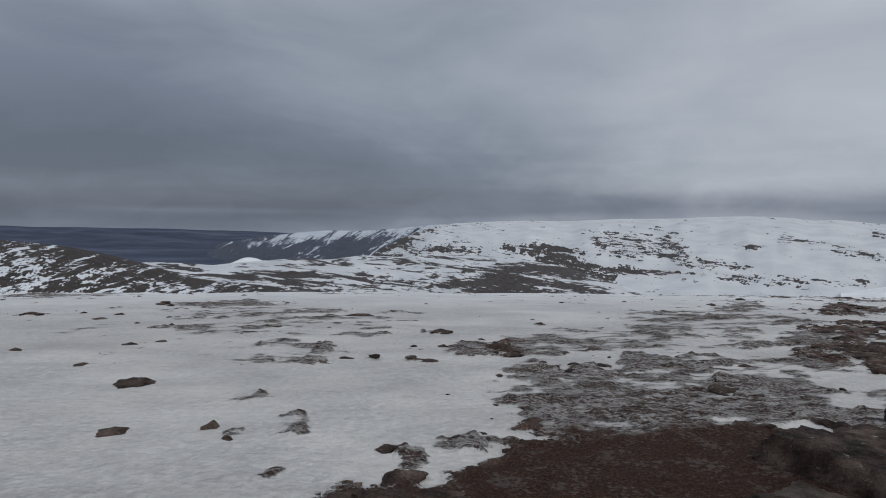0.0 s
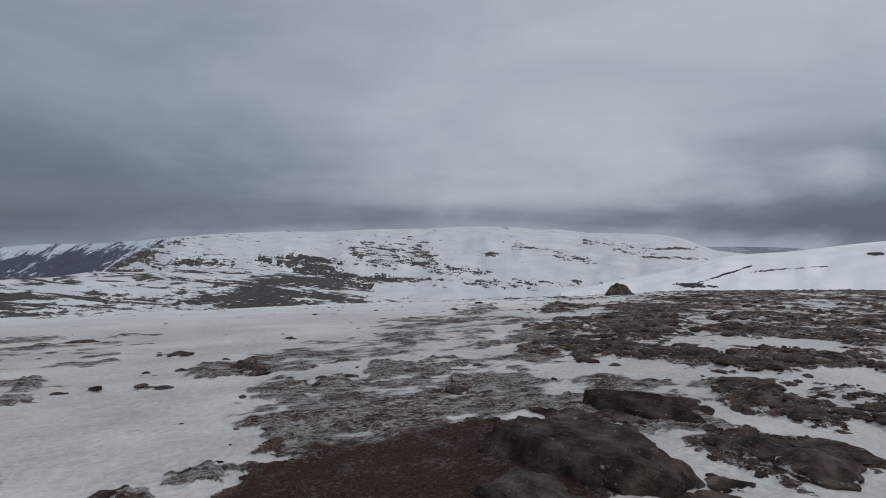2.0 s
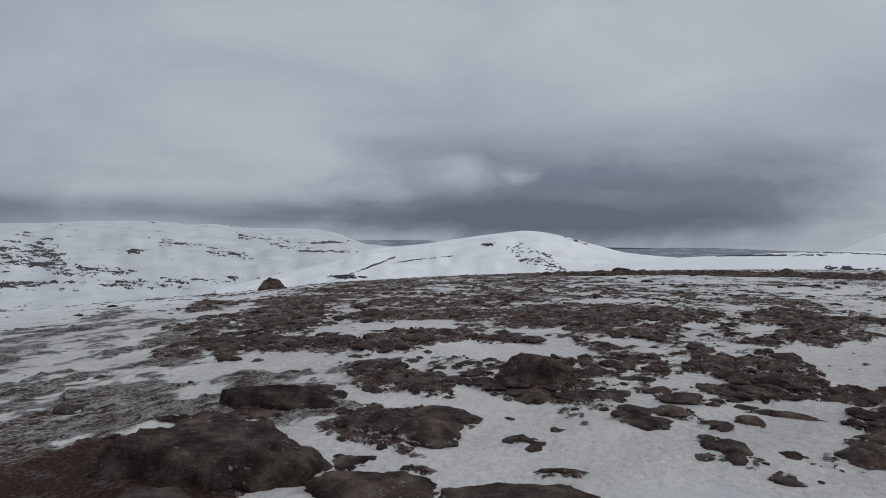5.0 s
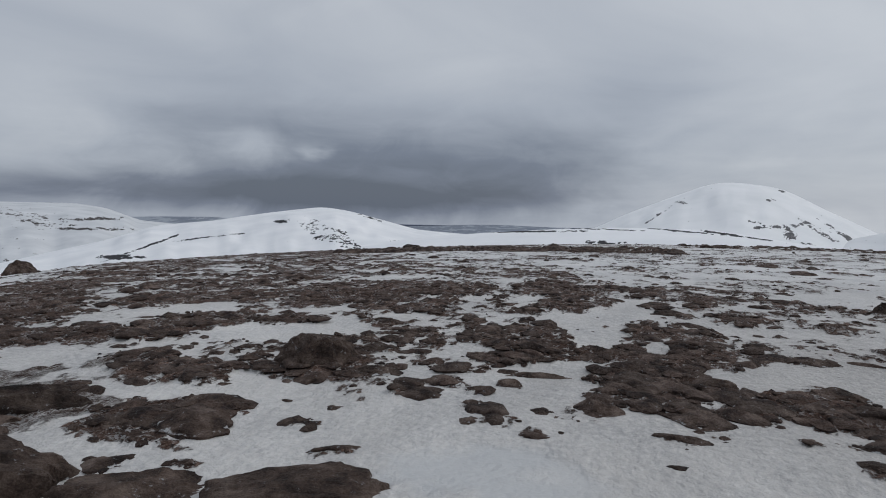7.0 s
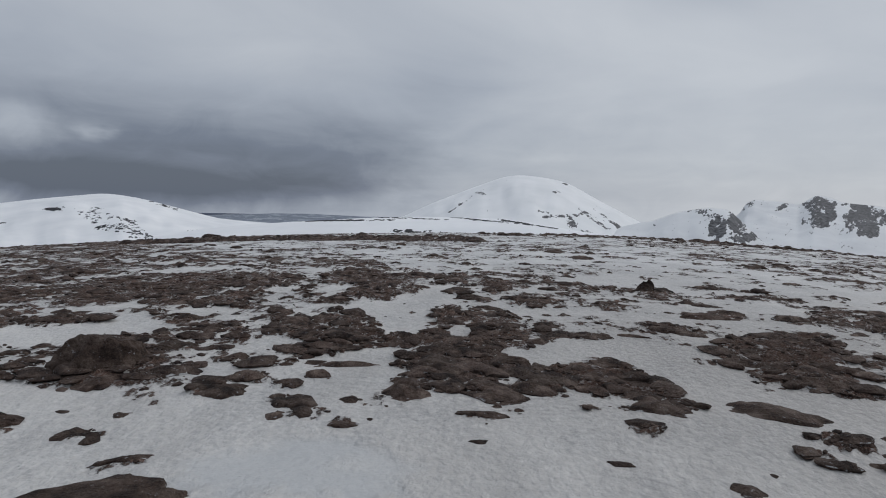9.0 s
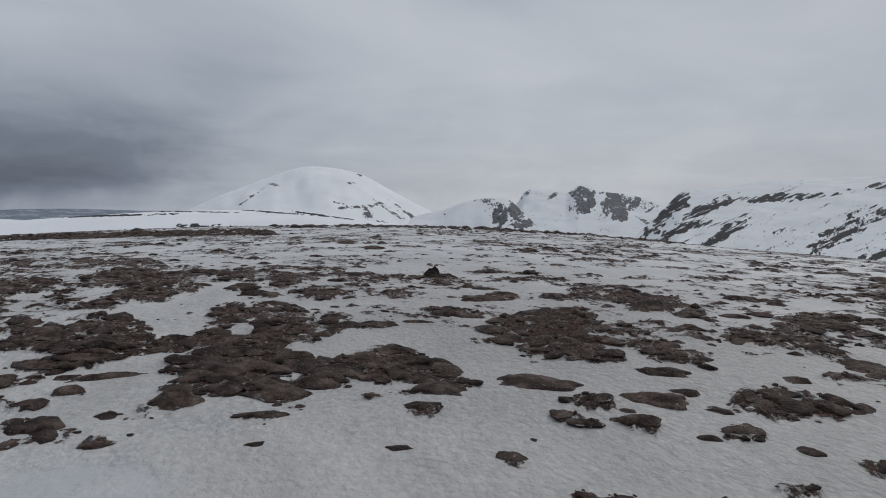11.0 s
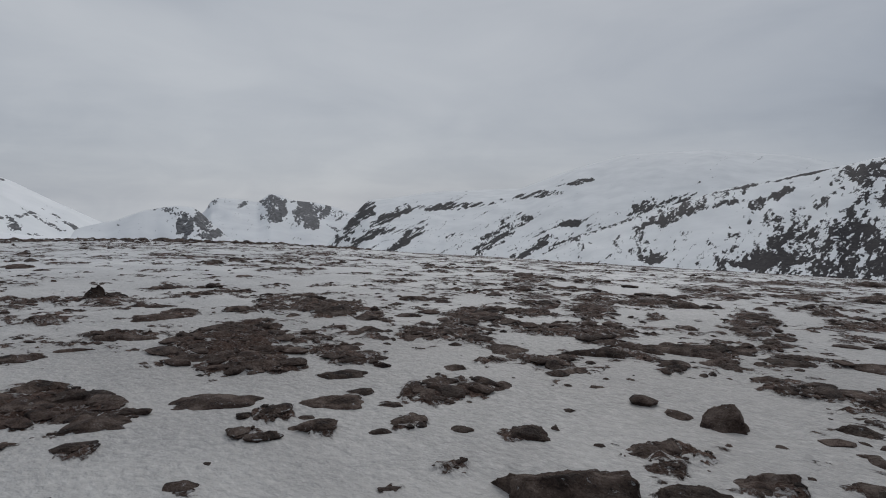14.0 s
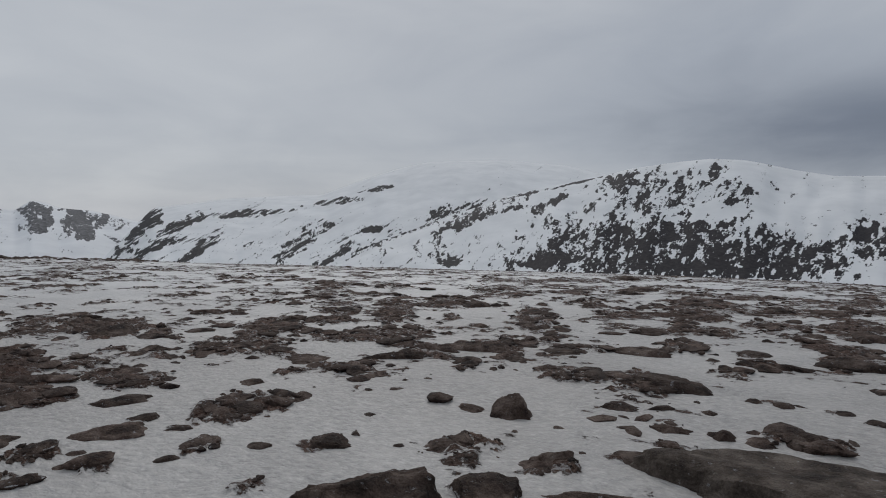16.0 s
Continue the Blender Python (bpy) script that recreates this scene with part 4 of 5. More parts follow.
# ---- the hills round the plateau ----
def hill(name, label, sky, r0, r1, spots, mat, veil, foot=VALLEY, grain=(1.6, 0.7, 0.0), step=0.07, rows=140, rough=0.25, ease=0.9):
    """A hill from its skyline (bearing and height in degrees seen from the plateau), its foot and crest distances, and its snow-free spots."""
    sa, se = np.array(sky).T
    az = np.arange(sa[0], sa[-1], step)
    ridge = np.interp(az, sa, se)
    kern = np.hanning(2 * max(2, int(ease / step)) + 1)
    pad = len(kern) // 2
    ridge = np.convolve(np.pad(ridge, pad, mode="edge"), kern / kern.sum(), "valid")
    e0 = math.degrees(math.atan((foot - EYE) / r0))
    s = np.concatenate([np.linspace(0, 1, rows), np.linspace(1.02, 1.6, 16)])
    ss, aa = np.meshgrid(s, az, indexing="ij")
    top = np.broadcast_to(ridge, ss.shape)
    front = np.minimum(ss, 1)
    el = e0 + (top - e0) * np.sin(front * math.pi / 2) ** 0.9
    el = el + rough * fbm(aa * 0.5, ss * 3, 13, 2) * np.sin(np.pi * front) * np.minimum(1, np.abs(top - e0) / 5)
    rad = r0 + (r1 - r0) * ss
    z = EYE + rad * np.tan(np.radians(el))
    crest_z = EYE + r1 * np.tan(np.radians(top))
    back = np.clip((ss - 1) / 0.6, 0, 1)
    behind = crest_z - np.maximum(crest_z - foot + 15, 15) * back ** 1.5
    z = np.where(ss > 1, np.minimum(behind, EYE + rad * np.tan(np.radians(top - 1.2 * back))), z)
    el = np.degrees(np.arctan((z - EYE) / rad))
    gx, gy, tilt = grain
    c, t = math.cos(radians(tilt)), math.sin(radians(tilt))
    u, v = (c * aa + t * el) * gx, (-t * aa + c * el) * gy
    u = u + 0.35 * fbm(u * 0.8, v * 1.6, 57, 3)
    v = v + 0.18 * fbm(u * 1.1, v * 1.9, 59, 3)
    pattern = fbm(u * 0.75, v * 1.7, 61, 4) * 0.5 + fbm(u * 2.2, v * 4.6, 63, 4) * 0.5 + fbm(u * 6.5, v * 12, 65, 4) * 0.45
    b = veil(aa, el, top) + pattern
    for sx, sy, wa, wb, turn, amp in spots:
        c, t = math.cos(radians(turn)), math.sin(radians(turn))
        dx, dy = aa - sx, el - sy
        p, q = (c * dx + t * dy) / wa, (-t * dx + c * dy) / wb
        p, q = p + 0.5 * fbm(aa * 2.1, el * 2.1, 73, 3), q + 0.5 * fbm(aa * 2.6, el * 2.6, 71, 3)
        k = np.clip(1.25 - (p * p + q * q), -1, 0.7) / 0.7
        b = np.maximum(b, np.where(k > 0, k * (0.35 + 0.6 * amp) + pattern * 1.25 - (1 - amp) * 0.45 - 0.22, -1))
    b[rows:] = b[rows - 1]
    verts = np.stack([rad * np.sin(np.radians(aa)), rad * np.cos(np.radians(aa)), z], -1).reshape(-1, 3)
    ob = sheet(name, verts, len(s), len(az), {"bare": np.clip(b, -1, 1).ravel()}, [mat])
    if ob.data.polygons[len(az) * 40].normal.z < 0:
        ob.data.flip_normals()
    return tagged(ob, label, "hill", kind="structure")


# its blue cast is painted haze
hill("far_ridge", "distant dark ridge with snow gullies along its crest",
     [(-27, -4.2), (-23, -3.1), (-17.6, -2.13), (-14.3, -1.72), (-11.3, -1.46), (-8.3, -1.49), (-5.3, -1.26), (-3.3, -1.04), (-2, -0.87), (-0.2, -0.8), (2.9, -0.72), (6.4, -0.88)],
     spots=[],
     r0=1500, r1=3300, mat=HAZE_SLOPE, rows=100, grain=(0.5, 1.5, 34), veil=lambda a, e, top: 0.55 - 0.95 * smooth(e - top, -1.5, 0.1) * smooth(a, -22, -13))
hill("broad_hill", "broad snow-covered hill with dark heathery patches",
     [(-12.3, -6.08), (-9.3, -4.68), (-7.3, -3.57), (-5.3, -2.43), (-3.3, -1.5), (-2, -1.08), (-0.2, -0.75), (2.9, -0.56), (6.4, -0.42), (9.9, -0.43), (14.7, -0.17), (19.3, -0.07), (22, 0.1), (24.9, 0.18), (27.7, 0.08), (29.2, -0.14), (30.8, -0.02), (33.7, -0.34), (39.3, -0.37), (41.4, -0.71), (43.9, -1.69), (46.7, -1.96), (49.5, -3.38)],
     spots=[(7.9, -2.93, 2.53, 0.45, -1, 0.9), (10.5, -4.33, 3.76, 0.9, -16, 0.8), (7.5, -5.52, 5.06, 0.71, -9, 0.9), (12.9, -4.91, 2.98, 0.5, 9, 0.7),
            (15.7, -2.51, 3.92, 1.08, -11, 0.3), (18.9, -2.62, 1.92, 0.96, -41, 0.3), (25, -2.3, 0.64, 0.23, -1, 0.5), (27.1, -4.94, 6.77, 0.41, 1, 0.25),
            (21.2, -3.88, 3.32, 0.33, -1, 0.25), (16.7, -4.73, 3.41, 0.19, 1, 0.7), (-1.2, -3.06, 3.58, 0.31, -1, 0.6), (-5.8, -2.74, 3.06, 0.46, 17, 0.7),
            (-3.2, -1.6, 2.04, 0.31, 14, 0.5), (-8.1, -3.92, 3.55, 0.3, 4, 0.7)] + [(30.9, -2.23, 3.91, 0.35, -11, 0.1), (40.6, -1.58, 2.05, 0.13, 2, 0.8), (40.6, -2.4, 2.05, 0.13, -1, 0.4), (35.8, -1.38, 3.06, 0.51, -16, 0.15),
            (9.1, -3.16, 2.62, 0.44, -1, 0.6), (9, -4.5, 2.6, 0.85, -25, 0.9)],
     r0=900, r1=2200, mat=HEATH, step=0.06, rows=190, grain=(0.85, 3.4, -6), veil=lambda a, e, top: -0.75 + 0.35 * smooth(e, -3.0, -6.0) * smooth(-a, -30, 0) + 0.3 * smooth(-a, -12, 2))
hill("moor", "low moor of dark heather and snow patches beyond the edge",
     [(-29.4, -4.51), (-26.1, -4.1), (-23.1, -4.25), (-20.9, -4.48), (-18.1, -4.18), (-14.3, -3.96), (-11.3, -4.08), (-8.3, -3.67), (-5.3, -3.81), (-0.2, -3.51), (4.9, -3.69), (10, -4.44), (12.9, -5.4), (16, -6.3), (20, -7.6)],
     spots=[],
     r0=560, r1=1100, foot=-100.0, mat=HEATH, step=0.085, grain=(0.28, 1.35, -5), veil=lambda a, e, top: -0.24 + 0.7 * np.exp(-((a - 7) / 6) ** 2) * smooth(e, -3.2, -4.6) + 0.3 * np.exp(-((a + 13) / 6) ** 2))
hill("near_ridge", "brown heath ridge with snow streaks below the plateau",
     [(-62, -5.5), (-52, -3), (-43, -2), (-36, -2.19), (-33.9, -2.43), (-31.7, -2.77), (-29, -3.4), (-26.1, -4.28), (-23.1, -5.39), (-20, -5.94), (-16.7, -6.26), (-13.8, -6.76), (-10.3, -7.6)],
     spots=[],
     r0=95, r1=210, foot=-18.0, mat=BROWN_SLOPE, step=0.12, rows=110, grain=(0.7, 2.0, 14), veil=lambda a, e, top: 0.1 + 0.3 * smooth(e - top, -1.6, -0.2))
hill("dome_hill", "smooth snow dome with a dark line of rocks",
     [(31.3, -5.61), (37.3, -4.23), (41.4, -3.26), (45, -2.09), (46.7, -1.91), (49.5, -1.66), (53.9, -0.93), (58.6, -0.32), (60.9, -0.62), (65.3, -1.75), (67.4, -2.29), (68.2, -2.32), (71.8, -2.55), (75.3, -2.98), (80.4, -3.6)],
     spots=[(44, -3.94, 2.55, 0.08, 21, 0.62), (48.5, -3.14, 3.04, 0.07, 7, 0.55), (42.5, -4.63, 1.28, 0.2, -1, 0.9), (59.4, -2.87, 2.91, 0.68, -21, 0.12),
            (61.2, -3.63, 1.44, 0.14, -11, 0.5), (55.1, -1.66, 0.59, 0.12, -1, 0.9), (63.4, -1.36, 1.18, 0.1, -16, 0.45), (67, -3.4, 2.75, 0.23, -1, 0.3)],
     r0=650, r1=1300, foot=-85.0, ease=1.6, step=0.1, rows=150, mat=WHITE_SLOPE, grain=(1.8, 3.4, 0), veil=lambda a, e, top: -1.2 + 0 * e)
hill("snow_lip", "gentle snow shoulder with a thin bare edge",
     [(62.1, -3.69), (67.2, -2.95), (71.8, -2.5), (75.3, -2.22), (80.3, -1.84), (85.2, -1.61), (92, -1.59), (94.4, -1.81), (98.8, -2.45), (102.5, -2.71), (106.4, -3.08)],
     spots=[(77.3, -2.17, 6.08, 0.07, 2, 0.9), (84.2, -1.81, 4.45, 0.06, 0, 0.9), (89.8, -1.74, 3.84, 0.06, -4, 0.9), (93.7, -1.91, 2.8, 0.08, -7, 0.9),
            (85.2, -3.03, 2.95, 0.2, -1, 0.2)],
     r0=170, r1=330, foot=-19.0, mat=WHITE_SLOPE, rows=50, step=0.1, rough=0.05, grain=(0.8, 1.2, 0), veil=lambda a, e, top: -1.2 + 0 * e)
hill("white_peak", "rounded white peak with a few bare rocks",
     [(79.4, -3.12), (83.2, -1.61), (85.1, -0.58), (88.8, 0.95), (91.8, 2.12), (92.3, 2.34), (94.4, 2.34), (97.5, 1.89), (100.2, 0.38), (104.5, -1.75), (106.9, -3.07), (109.4, -3.95)],
     spots=[(88.2, -0.42, 2.3, 0.08, 36, 0.2), (89.7, 0.64, 0.51, 0.13, -2, 0.7), (97.4, 1.67, 0.4, 0.11, -2, 0.8), (97, 0.96, 0.5, 0.11, -2, 0.8),
            (98.1, -1.76, 0.4, 0.45, -2, 0.6), (97.5, -1.13, 2.01, 0.15, 6, 0.5), (99.7, -0.95, 1.1, 0.12, -22, 0.5), (100.5, -1.67, 1.74, 0.15, -32, 0.5),
            (102.4, -2.08, 2.22, 0.15, -34, 0.45), (95.8, -0.89, 0.61, 0.1, -12, 0.5), (99.5, -2.55, 1.5, 0.15, -12, 0.4)],
     r0=900, r1=2000, mat=PEAK, ease=2.2, step=0.08, rows=120, grain=(1.0, 1.6, -25), veil=lambda a, e, top: -1.1 + 0 * e)
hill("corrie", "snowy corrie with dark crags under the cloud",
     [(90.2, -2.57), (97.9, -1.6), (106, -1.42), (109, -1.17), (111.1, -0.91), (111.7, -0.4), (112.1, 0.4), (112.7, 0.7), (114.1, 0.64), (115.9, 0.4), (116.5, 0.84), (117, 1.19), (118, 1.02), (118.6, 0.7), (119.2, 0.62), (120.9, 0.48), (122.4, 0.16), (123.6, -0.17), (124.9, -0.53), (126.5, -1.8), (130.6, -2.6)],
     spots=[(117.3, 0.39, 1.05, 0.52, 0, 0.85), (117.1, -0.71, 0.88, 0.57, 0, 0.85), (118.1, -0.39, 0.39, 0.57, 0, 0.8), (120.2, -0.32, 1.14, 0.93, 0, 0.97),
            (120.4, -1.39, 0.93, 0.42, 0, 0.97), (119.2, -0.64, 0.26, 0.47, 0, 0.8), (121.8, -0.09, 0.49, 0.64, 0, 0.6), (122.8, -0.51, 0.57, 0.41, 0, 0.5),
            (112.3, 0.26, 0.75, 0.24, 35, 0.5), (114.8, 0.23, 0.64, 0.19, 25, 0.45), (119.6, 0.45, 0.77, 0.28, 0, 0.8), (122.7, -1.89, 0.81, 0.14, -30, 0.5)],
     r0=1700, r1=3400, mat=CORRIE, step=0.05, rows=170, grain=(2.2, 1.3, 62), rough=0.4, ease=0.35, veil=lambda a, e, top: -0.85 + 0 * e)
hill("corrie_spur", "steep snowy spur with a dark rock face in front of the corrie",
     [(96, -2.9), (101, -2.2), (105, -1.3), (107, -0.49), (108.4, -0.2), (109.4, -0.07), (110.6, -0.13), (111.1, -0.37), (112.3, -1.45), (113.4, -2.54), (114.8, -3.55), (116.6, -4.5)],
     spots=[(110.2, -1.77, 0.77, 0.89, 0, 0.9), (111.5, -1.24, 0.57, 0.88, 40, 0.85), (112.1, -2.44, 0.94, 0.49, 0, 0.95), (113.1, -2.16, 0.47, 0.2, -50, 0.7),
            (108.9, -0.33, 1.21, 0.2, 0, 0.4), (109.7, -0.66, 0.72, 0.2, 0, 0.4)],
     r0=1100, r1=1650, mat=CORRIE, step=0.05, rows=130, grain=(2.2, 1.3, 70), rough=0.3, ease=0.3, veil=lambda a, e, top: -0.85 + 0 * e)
hill("long_slope", "long snow slope streaked with dark rock bands",
     [(121, -3.84), (122, -2.96), (123.7, -1.15), (125.4, 0.8), (128, 1.13), (131.1, 1.67), (135.8, 2), (139.2, 2.17), (142.6, 3.48), (145.7, 4.54), (148.7, 5.23), (154.8, 5.48), (160.8, 4.97), (163.7, 4.31), (168, 3.11), (174.6, 1.66), (182.6, -0.95)],
     spots=[(123.9, -1.75, 2.29, 0.46, 51, 0.9), (125.3, -0.1, 0.81, 0.71, 49, 0.9), (126.1, -1.85, 3.29, 0.66, 39, 0.55), (128.9, -2.53, 2.26, 0.45, 39, 0.6),
            (132.9, 0.4, 3.95, 0.3, 5, 0.55), (128.6, -0.13, 2.51, 0.25, 13, 0.6), (137.2, -2.16, 3.62, 0.72, 34, 0.45), (140.4, -3.18, 2.83, 0.42, 29, 0.6),
            (143.7, -0.78, 0.92, 0.37, 11, 0.9), (146.1, -2.01, 4.95, 0.4, 13, 0.55), (148.8, -0.93, 3.94, 0.53, 19, 0.45), (151.1, 0.84, 2.56, 0.68, 14, 0.4),
            (150.4, -3.68, 1.03, 0.6, -1, 0.9), (140.4, 1.61, 2.12, 0.28, 9, 0.5)] + [(144.3, 2.78, 1.37, 0.23, 11, 0.5)],
     r0=950, r1=2300, mat=GREY_SLOPE, step=0.07, rows=140, grain=(0.55, 1.9, 29), veil=lambda a, e, top: -0.5 - 0.5 * smooth(e, -2, 2))
hill("crag_hill", "steep snowy hill with black crags on its lower face",
     [(138.7, -4.1), (141.7, -3.09), (145.7, -1.44), (150.8, 0.44), (155.9, 2.26), (160.8, 3.38), (163.7, 3.92), (166.6, 4.67), (170.2, 5.13), (172.8, 5.34), (175.4, 5.13), (178.6, 4.31), (181.7, 3.7), (184.8, 3.65), (195, 2.6), (205, 1), (215, -2.5)],
     spots=[(169.5, -1.95, 8.2, 2.31, -1, 0.75), (170, -3.38, 10.58, 1.44, -1, 0.8), (168.5, 2.39, 3.39, 1.84, -1, 0.35), (173.8, 2.82, 2.1, 1.31, -31, 0.3),
            (178.8, -2.6, 4.03, 1.43, -9, 0.6), (184, -1.34, 1.7, 1.44, -16, 0.55), (159.9, -2.39, 5.54, 2.27, 24, 0.15), (159.7, -3.8, 3.28, 0.81, -1, 0.6),
            (150.8, -3.64, 1.02, 0.61, -1, 0.8), (153.8, 0.98, 5.1, 0.61, 24, 0.4), (145.7, -1.14, 3.57, 0.46, 17, 0.5), (164.9, 3.52, 2.47, 0.44, 21, 0.5),
            (142.7, -2.58, 3.04, 0.41, 24, 0.5), (177.5, 3.14, 0.45, 0.27, -51, 0.5)]
     + [(167.6, 2.12, 0.48, 1.44, 0, 0.95), (166.5, 3.48, 1.41, 0.27, 0, 0.85), (165.3, 3.03, 0.83, 0.37, 0, 0.6), (170.4, -0.08, 1.2, 0.4, 0, 0.9),
        (158.5, 1.12, 0.64, 0.48, 30, 0.7), (160.1, 1.86, 1.12, 0.38, 25, 0.6), (153.9, 0.57, 1.91, 0.35, 17, 0.8), (156.2, 1.1, 1.86, 0.24, 12, 0.7),
        (151.5, -0.47, 0.98, 0.6, 20, 0.9), (158, 2.55, 3.2, 0.09, 13, 0.8), (162.4, 3.6, 2.2, 0.1, 15, 0.9)],
     r0=800, r1=1500, foot=-100.0, mat=CRAG, step=0.085, rows=130, grain=(1.05, 0.75, 62), rough=0.35, veil=lambda a, e, top: -0.74 + 0.22 * smooth(e, 0, -3))
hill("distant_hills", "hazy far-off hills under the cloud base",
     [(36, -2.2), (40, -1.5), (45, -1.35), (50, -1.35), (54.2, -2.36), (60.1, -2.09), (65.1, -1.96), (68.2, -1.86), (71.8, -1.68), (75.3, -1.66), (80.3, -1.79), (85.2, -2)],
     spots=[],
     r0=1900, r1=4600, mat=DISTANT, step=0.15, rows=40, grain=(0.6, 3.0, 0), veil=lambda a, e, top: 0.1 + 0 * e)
# a made-up white mound in place of a small cloud puff
hill("snow_mound", "small white cloud puff on the dark plain, built as a mound",
     [(-20, -4.49), (-18.8, -3.98), (-18.3, -3.74), (-17.8, -3.89), (-17.5, -3.84), (-16.3, -4.44)],
     spots=[],
     r0=1600, r1=1750, rows=30, mat=WHITE_SLOPE, veil=lambda a, e, top: -1.2 + 0 * e)
# far moorland, haze tint from PLAIN
hill("blue_hills", "far low moorland below the cloud, tinted blue for haze",
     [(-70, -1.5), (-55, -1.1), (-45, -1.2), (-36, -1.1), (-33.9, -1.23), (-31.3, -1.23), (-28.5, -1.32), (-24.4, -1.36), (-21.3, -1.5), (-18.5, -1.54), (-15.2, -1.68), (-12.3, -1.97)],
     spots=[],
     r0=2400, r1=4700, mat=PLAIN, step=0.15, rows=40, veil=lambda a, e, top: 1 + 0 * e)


# ---- stones ----
def unit_ball(level):
    bm = bmesh.new()
    bmesh.ops.create_icosphere(bm, subdivisions=level, radius=1.0)
    v = np.array([p.co[:] for p in bm.verts])
    f = np.array([[p.index for p in q.verts] for q in bm.faces])
    bm.free()
    return v, f


BALL = {k: unit_ball(k) for k in (1, 2, 3, 4, 5)}


# how far a side may be cut back: broken stone, slab, loaf, rounded block
LOW_SIDE = (0.6, 0.8, 0.93, 0.88)


def stone_shape(level, seed, flat, slab=0):
    """A frost-split block bedded in the ground: an angular outline, a top cut by tilted faces, broken edges, and a root below z = 0."""
    rng = np.random.default_rng(seed)
    ball = BALL[level][0]
    th = np.arctan2(ball[:, 1], ball[:, 0])
    rho = np.hypot(ball[:, 0], ball[:, 1])
    outline = np.full(len(ball), 1.3)
    sides = int(rng.integers(5, 8))
    for k in range(sides):
        turn = np.cos(th - (k + rng.uniform(-0.4, 0.4)) * 2 * math.pi / sides)
        outline = np.minimum(outline, np.where(turn > 0.2, rng.uniform(LOW_SIDE[slab], 1.08) / np.maximum(turn, 0.2), 2.0))
    for k in (2, 3, 5, 9):
        outline = outline * (1 + 0.035 * np.sin(k * th + rng.uniform(0, 6.3)))
    x, y = np.cos(th) * rho * outline, np.sin(th) * rho * outline
    steep = (rng.uniform(2.2, 4.5), rng.uniform(5.0, 8.0), 6.0, 2.3)[slab]
    top = np.clip(1 - rho ** steep, 0, 1)
    lean, s = rng.uniform(0, 6.3), rng.uniform(0.1, 0.3) * (1.0, 1.0, 0.3, 0.5)[slab]
    top = np.minimum(top, (0.72, 0.72, 0.72, 0.97)[slab] - s * (x * math.cos(lean) + y * math.sin(lean)))
    for k in range((7, 4, 1, 2)[slab]):
        a, s = rng.uniform(0, 6.3), rng.uniform(0.25, 0.6 if slab else 1.1)
        face = rng.uniform(0.55, 1.0) - s * (x * math.cos(a) + y * math.sin(a)) + 0.1 * s
        top = np.where(top > face, face + 0.06 * (top - face), top)
    up = ball[:, 2] >= -1e-6
    z = np.where(up, np.maximum(top, 0), ball[:, 2] * 0.9)
    v = np.stack([x, y, z], 1)
    o = rng.uniform(0, 50, 3)
    for size, amp in ((1.7, 0.08), (3.6, 0.07), (7.5, 0.055), (15.0, 0.035)):
        d = np.array([noise.noise(Vector(p * size + o)) for p in v])
        v[:, 2] += amp * d * np.where(up, 0.6 if slab else 1.0, 0.2)
        v[:, :2] *= (1 + 0.85 * amp * d)[:, None]
    # a few steps where sheets have split away
    for k in range(2):
        a, cut = rng.uniform(0, 6.3), rng.uniform(0.1, 0.6)
        out = x * math.cos(a) + y * math.sin(a) + 0.12 * np.sin(5 * (x * math.sin(a) - y * math.cos(a)) + o[0])
        v[:, 2] -= np.where(up, (0.12, 0.06, 0.0, 0.0)[slab] * np.clip((out - cut) / 0.08, 0, 1) * np.clip(v[:, 2] * 3, 0, 1), 0)
    lo, hi = v.min(0), v.max(0)
    v[:, :2] = (v[:, :2] - (lo + hi)[:2] / 2) / (hi - lo)[:2]
    v[:, 2] /= hi[2]
    return v


def mesh_from(name, verts, faces, mat):
    me = bpy.data.meshes.new(name)
    me.from_pydata(verts.tolist(), [], faces.tolist())
    me.materials.append(mat)
    me.polygons.foreach_set("use_smooth", np.ones(len(faces), bool))
    me.update()
    me.set_sharp_from_angle(angle=radians(38))
    return me


def stone(name, label, x, y, w, d, h, turn, mat, seed, slab=0):
    level = 5 if slab else 4 if w > 0.32 else 3
    v = stone_shape(level, seed, 1.0 if slab else 0.9 if h < 0.25 * w else 0.5, slab)
    v = v * np.array([w * 1.12, d * 1.12, 1.08 * h])
    v[:, 2] -= 0.27 * h
    me = mesh_from(name, v, BALL[level][1], mat)
    drift = np.where(v[:, 2] > -0.3 * h, np.clip(0.9 - v[:, 2] / (0.5 * h), 0, 1.1), 0)
    me.attributes.new("drift", "FLOAT", "POINT").data.foreach_set("value", np.float32(drift))
    ob = new(name, me)
    tilt = np.random.default_rng(seed + 7).uniform(-1, 1, 2) * 2.5
    ob.matrix_world = pose(x, y, float(ground_height(x, y)[0]), 0, 0, turn) @ pose(0, 0, 0, tilt[0], tilt[1], 0)
    return tagged(ob, label, "rock", "stones on the plateau")


WORDS = ("rust-brown frost-split stone sunk in wind-packed snow", "flat dark brown stone lying in thin snow", "weathered brown stone on patchy snow and gravel",
         "small dark stone poking out of grey snow")


def stones(items):
    for x, y, w, d, h, turn in items:
        say = WORDS[3] if w < 0.14 else WORDS[1] if h < 0.26 * w else WORDS[0] if w > 0.3 else WORDS[2]
        stone("stone", say, x, y, w, d, (0.75 if h < 0.2 else 1.0) * h, turn, RUST, int(abs(x * 137 + y * 911) * 10) + 3)


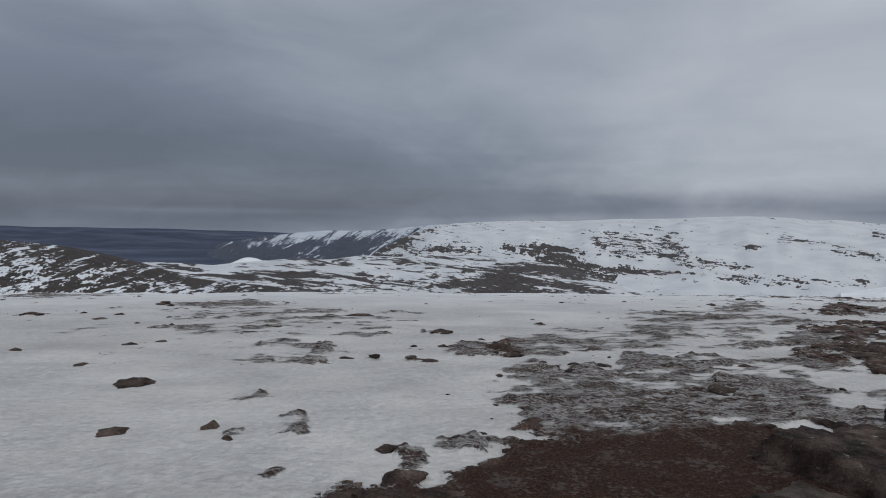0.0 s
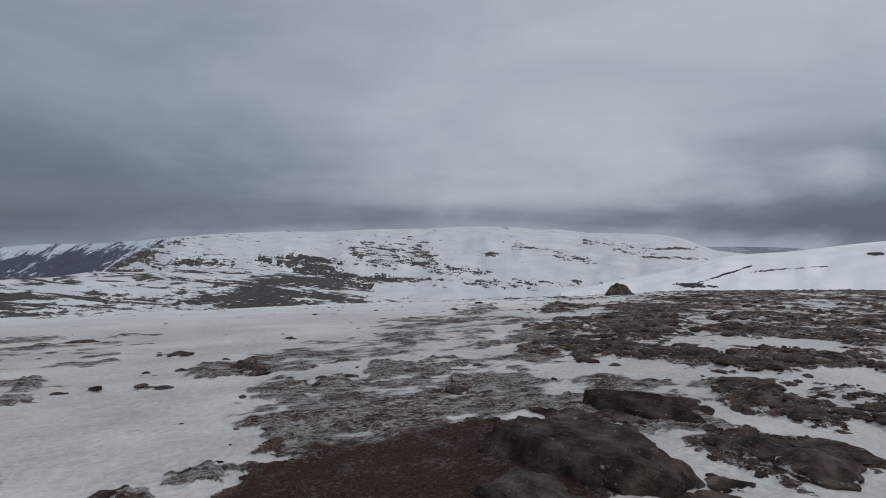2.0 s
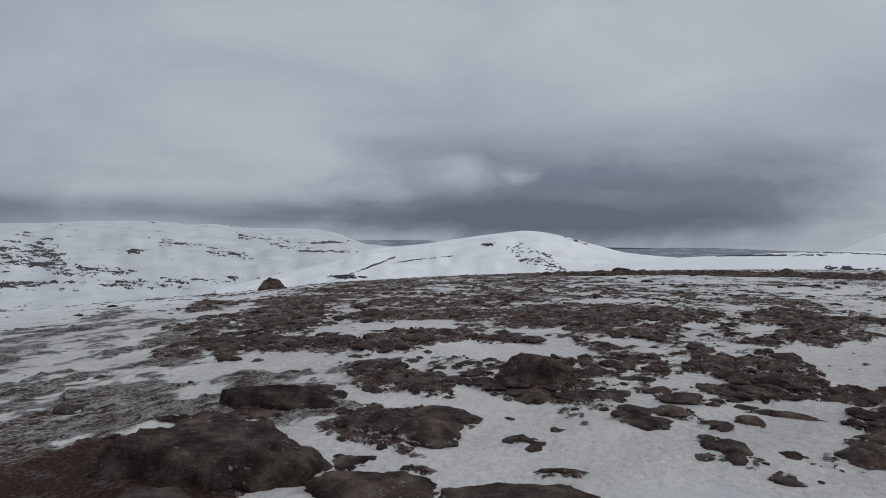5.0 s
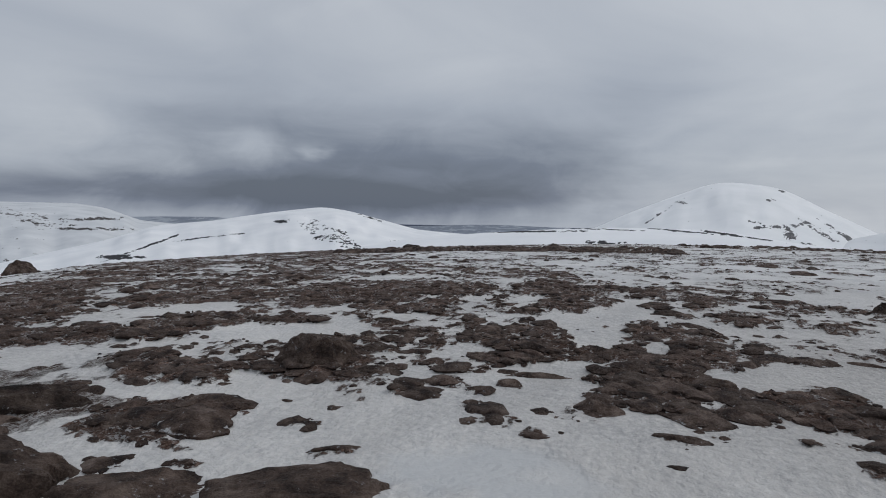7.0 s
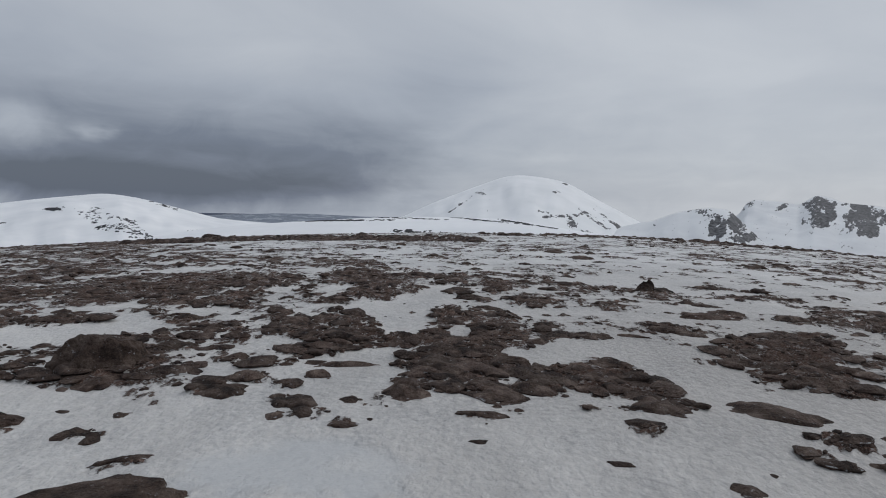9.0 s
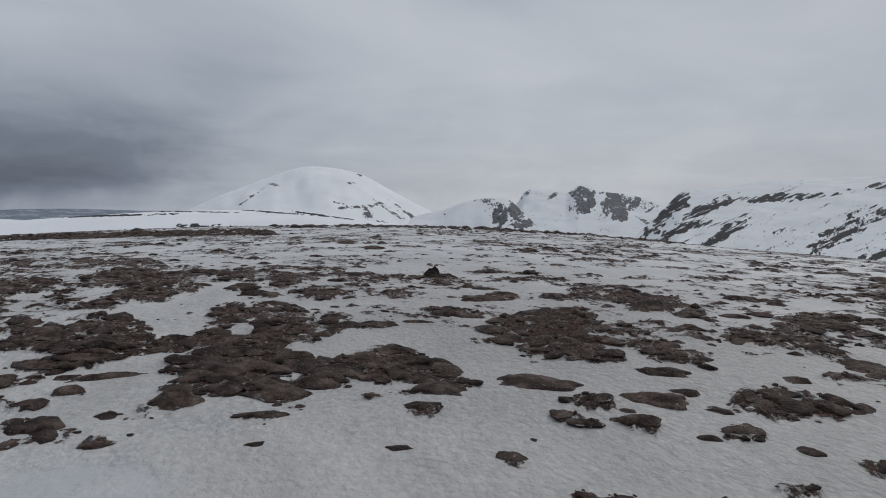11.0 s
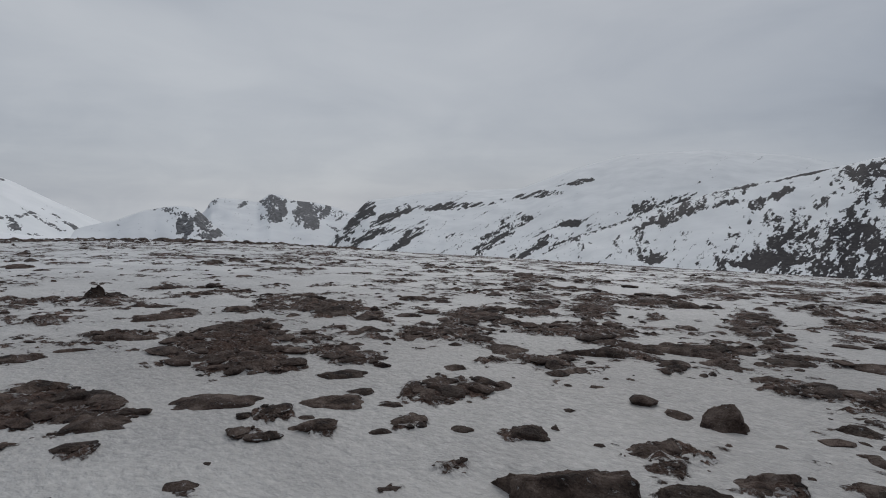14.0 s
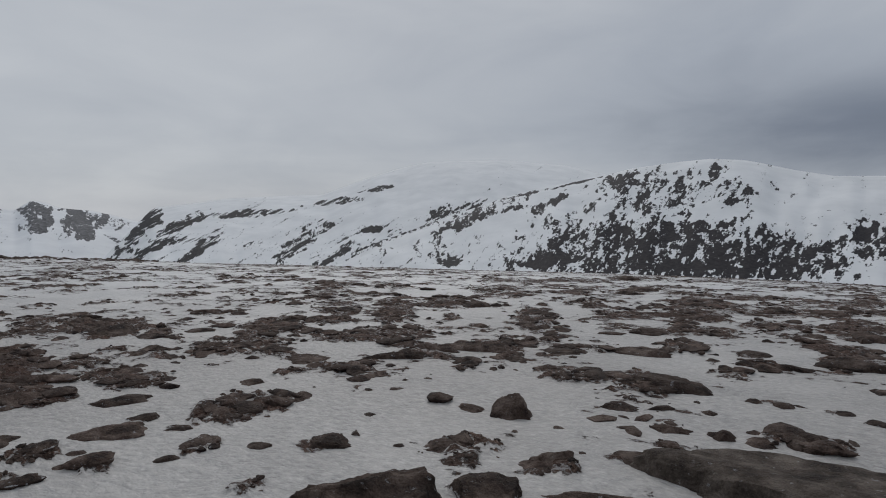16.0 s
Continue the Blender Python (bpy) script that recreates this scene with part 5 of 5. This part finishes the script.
SAY = {"round": "rounded brown boulder standing in packed snow", "table": "broad flat grey-brown slab edged with snow", "loaf": "loaf-shaped rust-brown boulder lying on reddish soil", "slab": "large flat rust-brown boulder with rime on its top", "grey": "large grey-brown boulder flecked with pale lichen",
       "rust": "weathered brown boulder bedded in packed snow"}
for x, y, w, d, h, turn, kind, seed in BOULDERS:
    stone("boulder", SAY[kind], x, y, w, d, h, turn, {"slab": SLAB, "loaf": SLAB, "round": RUST, "table": GREY, "grey": GREY, "rust": RUST}[kind], seed, slab={"rust": 0, "loaf": 2, "table": 2, "round": 3}.get(kind, 1))
stones(STONES)

TAKEN = [(o.location.x, o.location.y, o.dimensions.x) for o in scene.objects if o.name.startswith(("stone", "boulder"))]


def field_stones(count):
    """Flat cobbles set in the bare patches near the path."""
    rng = np.random.default_rng(23)
    r, az = np.sqrt(rng.uniform(2.3 ** 2, 15.0 ** 2, 5000)), np.radians(rng.uniform(-38, 192, 5000))
    x, y = 0.3 + r * np.sin(az), -0.3 + r * np.cos(az)
    b, s = bareness(x, y), np.maximum(layer(x, y, SOIL, 0.8), 2 * layer(x, y, TURF, 0.8) + 0.6)
    width = 0.07 + 0.26 * rng.uniform(0, 1, 5000) ** 1.8
    made = 0
    for i in np.argsort(r + rng.uniform(0, 5, 5000)):
        if b[i] < 0.22 or s[i] > -0.15 or (x[i] < 2.4 and y[i] > 1) or made >= count:
            continue
        if any(math.hypot(x[i] - p, y[i] - q) < 0.42 * (width[i] + w) for p, q, w in TAKEN):
            continue
        w = float(width[i])
        TAKEN.append((x[i], y[i], w))
        stone("stone", WORDS[2] if w > 0.2 else WORDS[1], float(x[i]), float(y[i]), w, w * rng.uniform(0.6, 0.95), w * rng.uniform(0.07, 0.17), rng.uniform(0, 360), RUST, 4000 + int(i))
        made += 1


field_stones(140)


def scattered(name, label, count, near, far, tries, level, width, bare_least, flat, seed, sweep=(-40, 195)):
    """Stones too many and too far to count, in one mesh."""
    rng = np.random.default_rng(seed)
    r = near * (far / near) ** rng.uniform(0, 1, tries)
    az = np.radians(rng.uniform(*sweep, tries))
    x, y = 0.3 + r * np.sin(az), -0.3 + r * np.cos(az)
    b = bareness(x, y)
    b = np.where((x < 2.4) & (y > 1), np.minimum(b, 0.2), b)
    keep = np.nonzero((b + rng.normal(0, 0.12, tries) > bare_least) & (layer(x, y, TURF, 0.8) < 0) & (rng.uniform(0, 1, tries) > 3 * layer(x, y, SOIL, 0.8) - 1.6))[0][:count]
    x, y, r = x[keep], y[keep], r[keep]
    z = dome(x, y) + relief(x, y, b[keep])
    v, f = BALL[level]
    size = (width[0] + (width[1] - width[0]) * rng.uniform(0, 1, len(x)) ** 2.5) / 2
    spin = rng.uniform(0, 2 * np.pi, len(x))
    kinds = np.stack([stone_shape(level, seed * 50 + k, 0.8) - np.array([0, 0, 0.12]) for k in range(24)])
    shape = kinds[rng.integers(0, 24, len(x))] * np.array([2.3, 1.7, flat]) * (1 + 0.3 * rng.uniform(-1, 1, (len(x), 1, 3)))
    c, s = np.cos(spin)[:, None], np.sin(spin)[:, None]
    px = shape[..., 0] * c - shape[..., 1] * s
    py = shape[..., 0] * s + shape[..., 1] * c
    verts = np.stack([px * size[:, None] + x[:, None], py * size[:, None] + y[:, None], shape[..., 2] * size[:, None] + z[:, None]], -1).reshape(-1, 3)
    faces = (f[None] + np.arange(len(x))[:, None, None] * len(v)).reshape(-1, 3)
    ob = new(name, mesh_from(name, verts, faces, RUBBLE))
    return tagged(ob, label, name, kind="stuff")


scattered("cobbles", "flat rust-brown cobbles packed in the bare patches", 1000, 3.2, 18, 7000, 3, (0.05, 0.27), 0.22, 0.26, 9)
scattered("gravel", "loose rusty gravel chips on the bare earth", 16000, 1.6, 16, 90000, 1, (0.015, 0.075), 0.1, 0.5, 8)
scattered("rubble", "dark frost-broken stones strewn over the snowy plateau", 12000, 5, 90, 30000, 2, (0.05, 0.34), 0.0, 0.3, 5)
scattered("pebbles", "single dark pebbles frozen into the snow crust", 3000, 4.5, 70, 9000, 1, (0.03, 0.2), -0.5, 0.4, 6)

scattered("rubble", "low bank of dark stones across the snow", 700, 30, 37, 700, 2, (0.2, 0.9), -2.0, 0.4, 12, (60, 90))
scattered("rubble", "line of dark stones along the rim of the plateau", 420, 44, 66, 420, 2, (0.3, 1.0), -2.0, 0.45, 11, (90, 126))
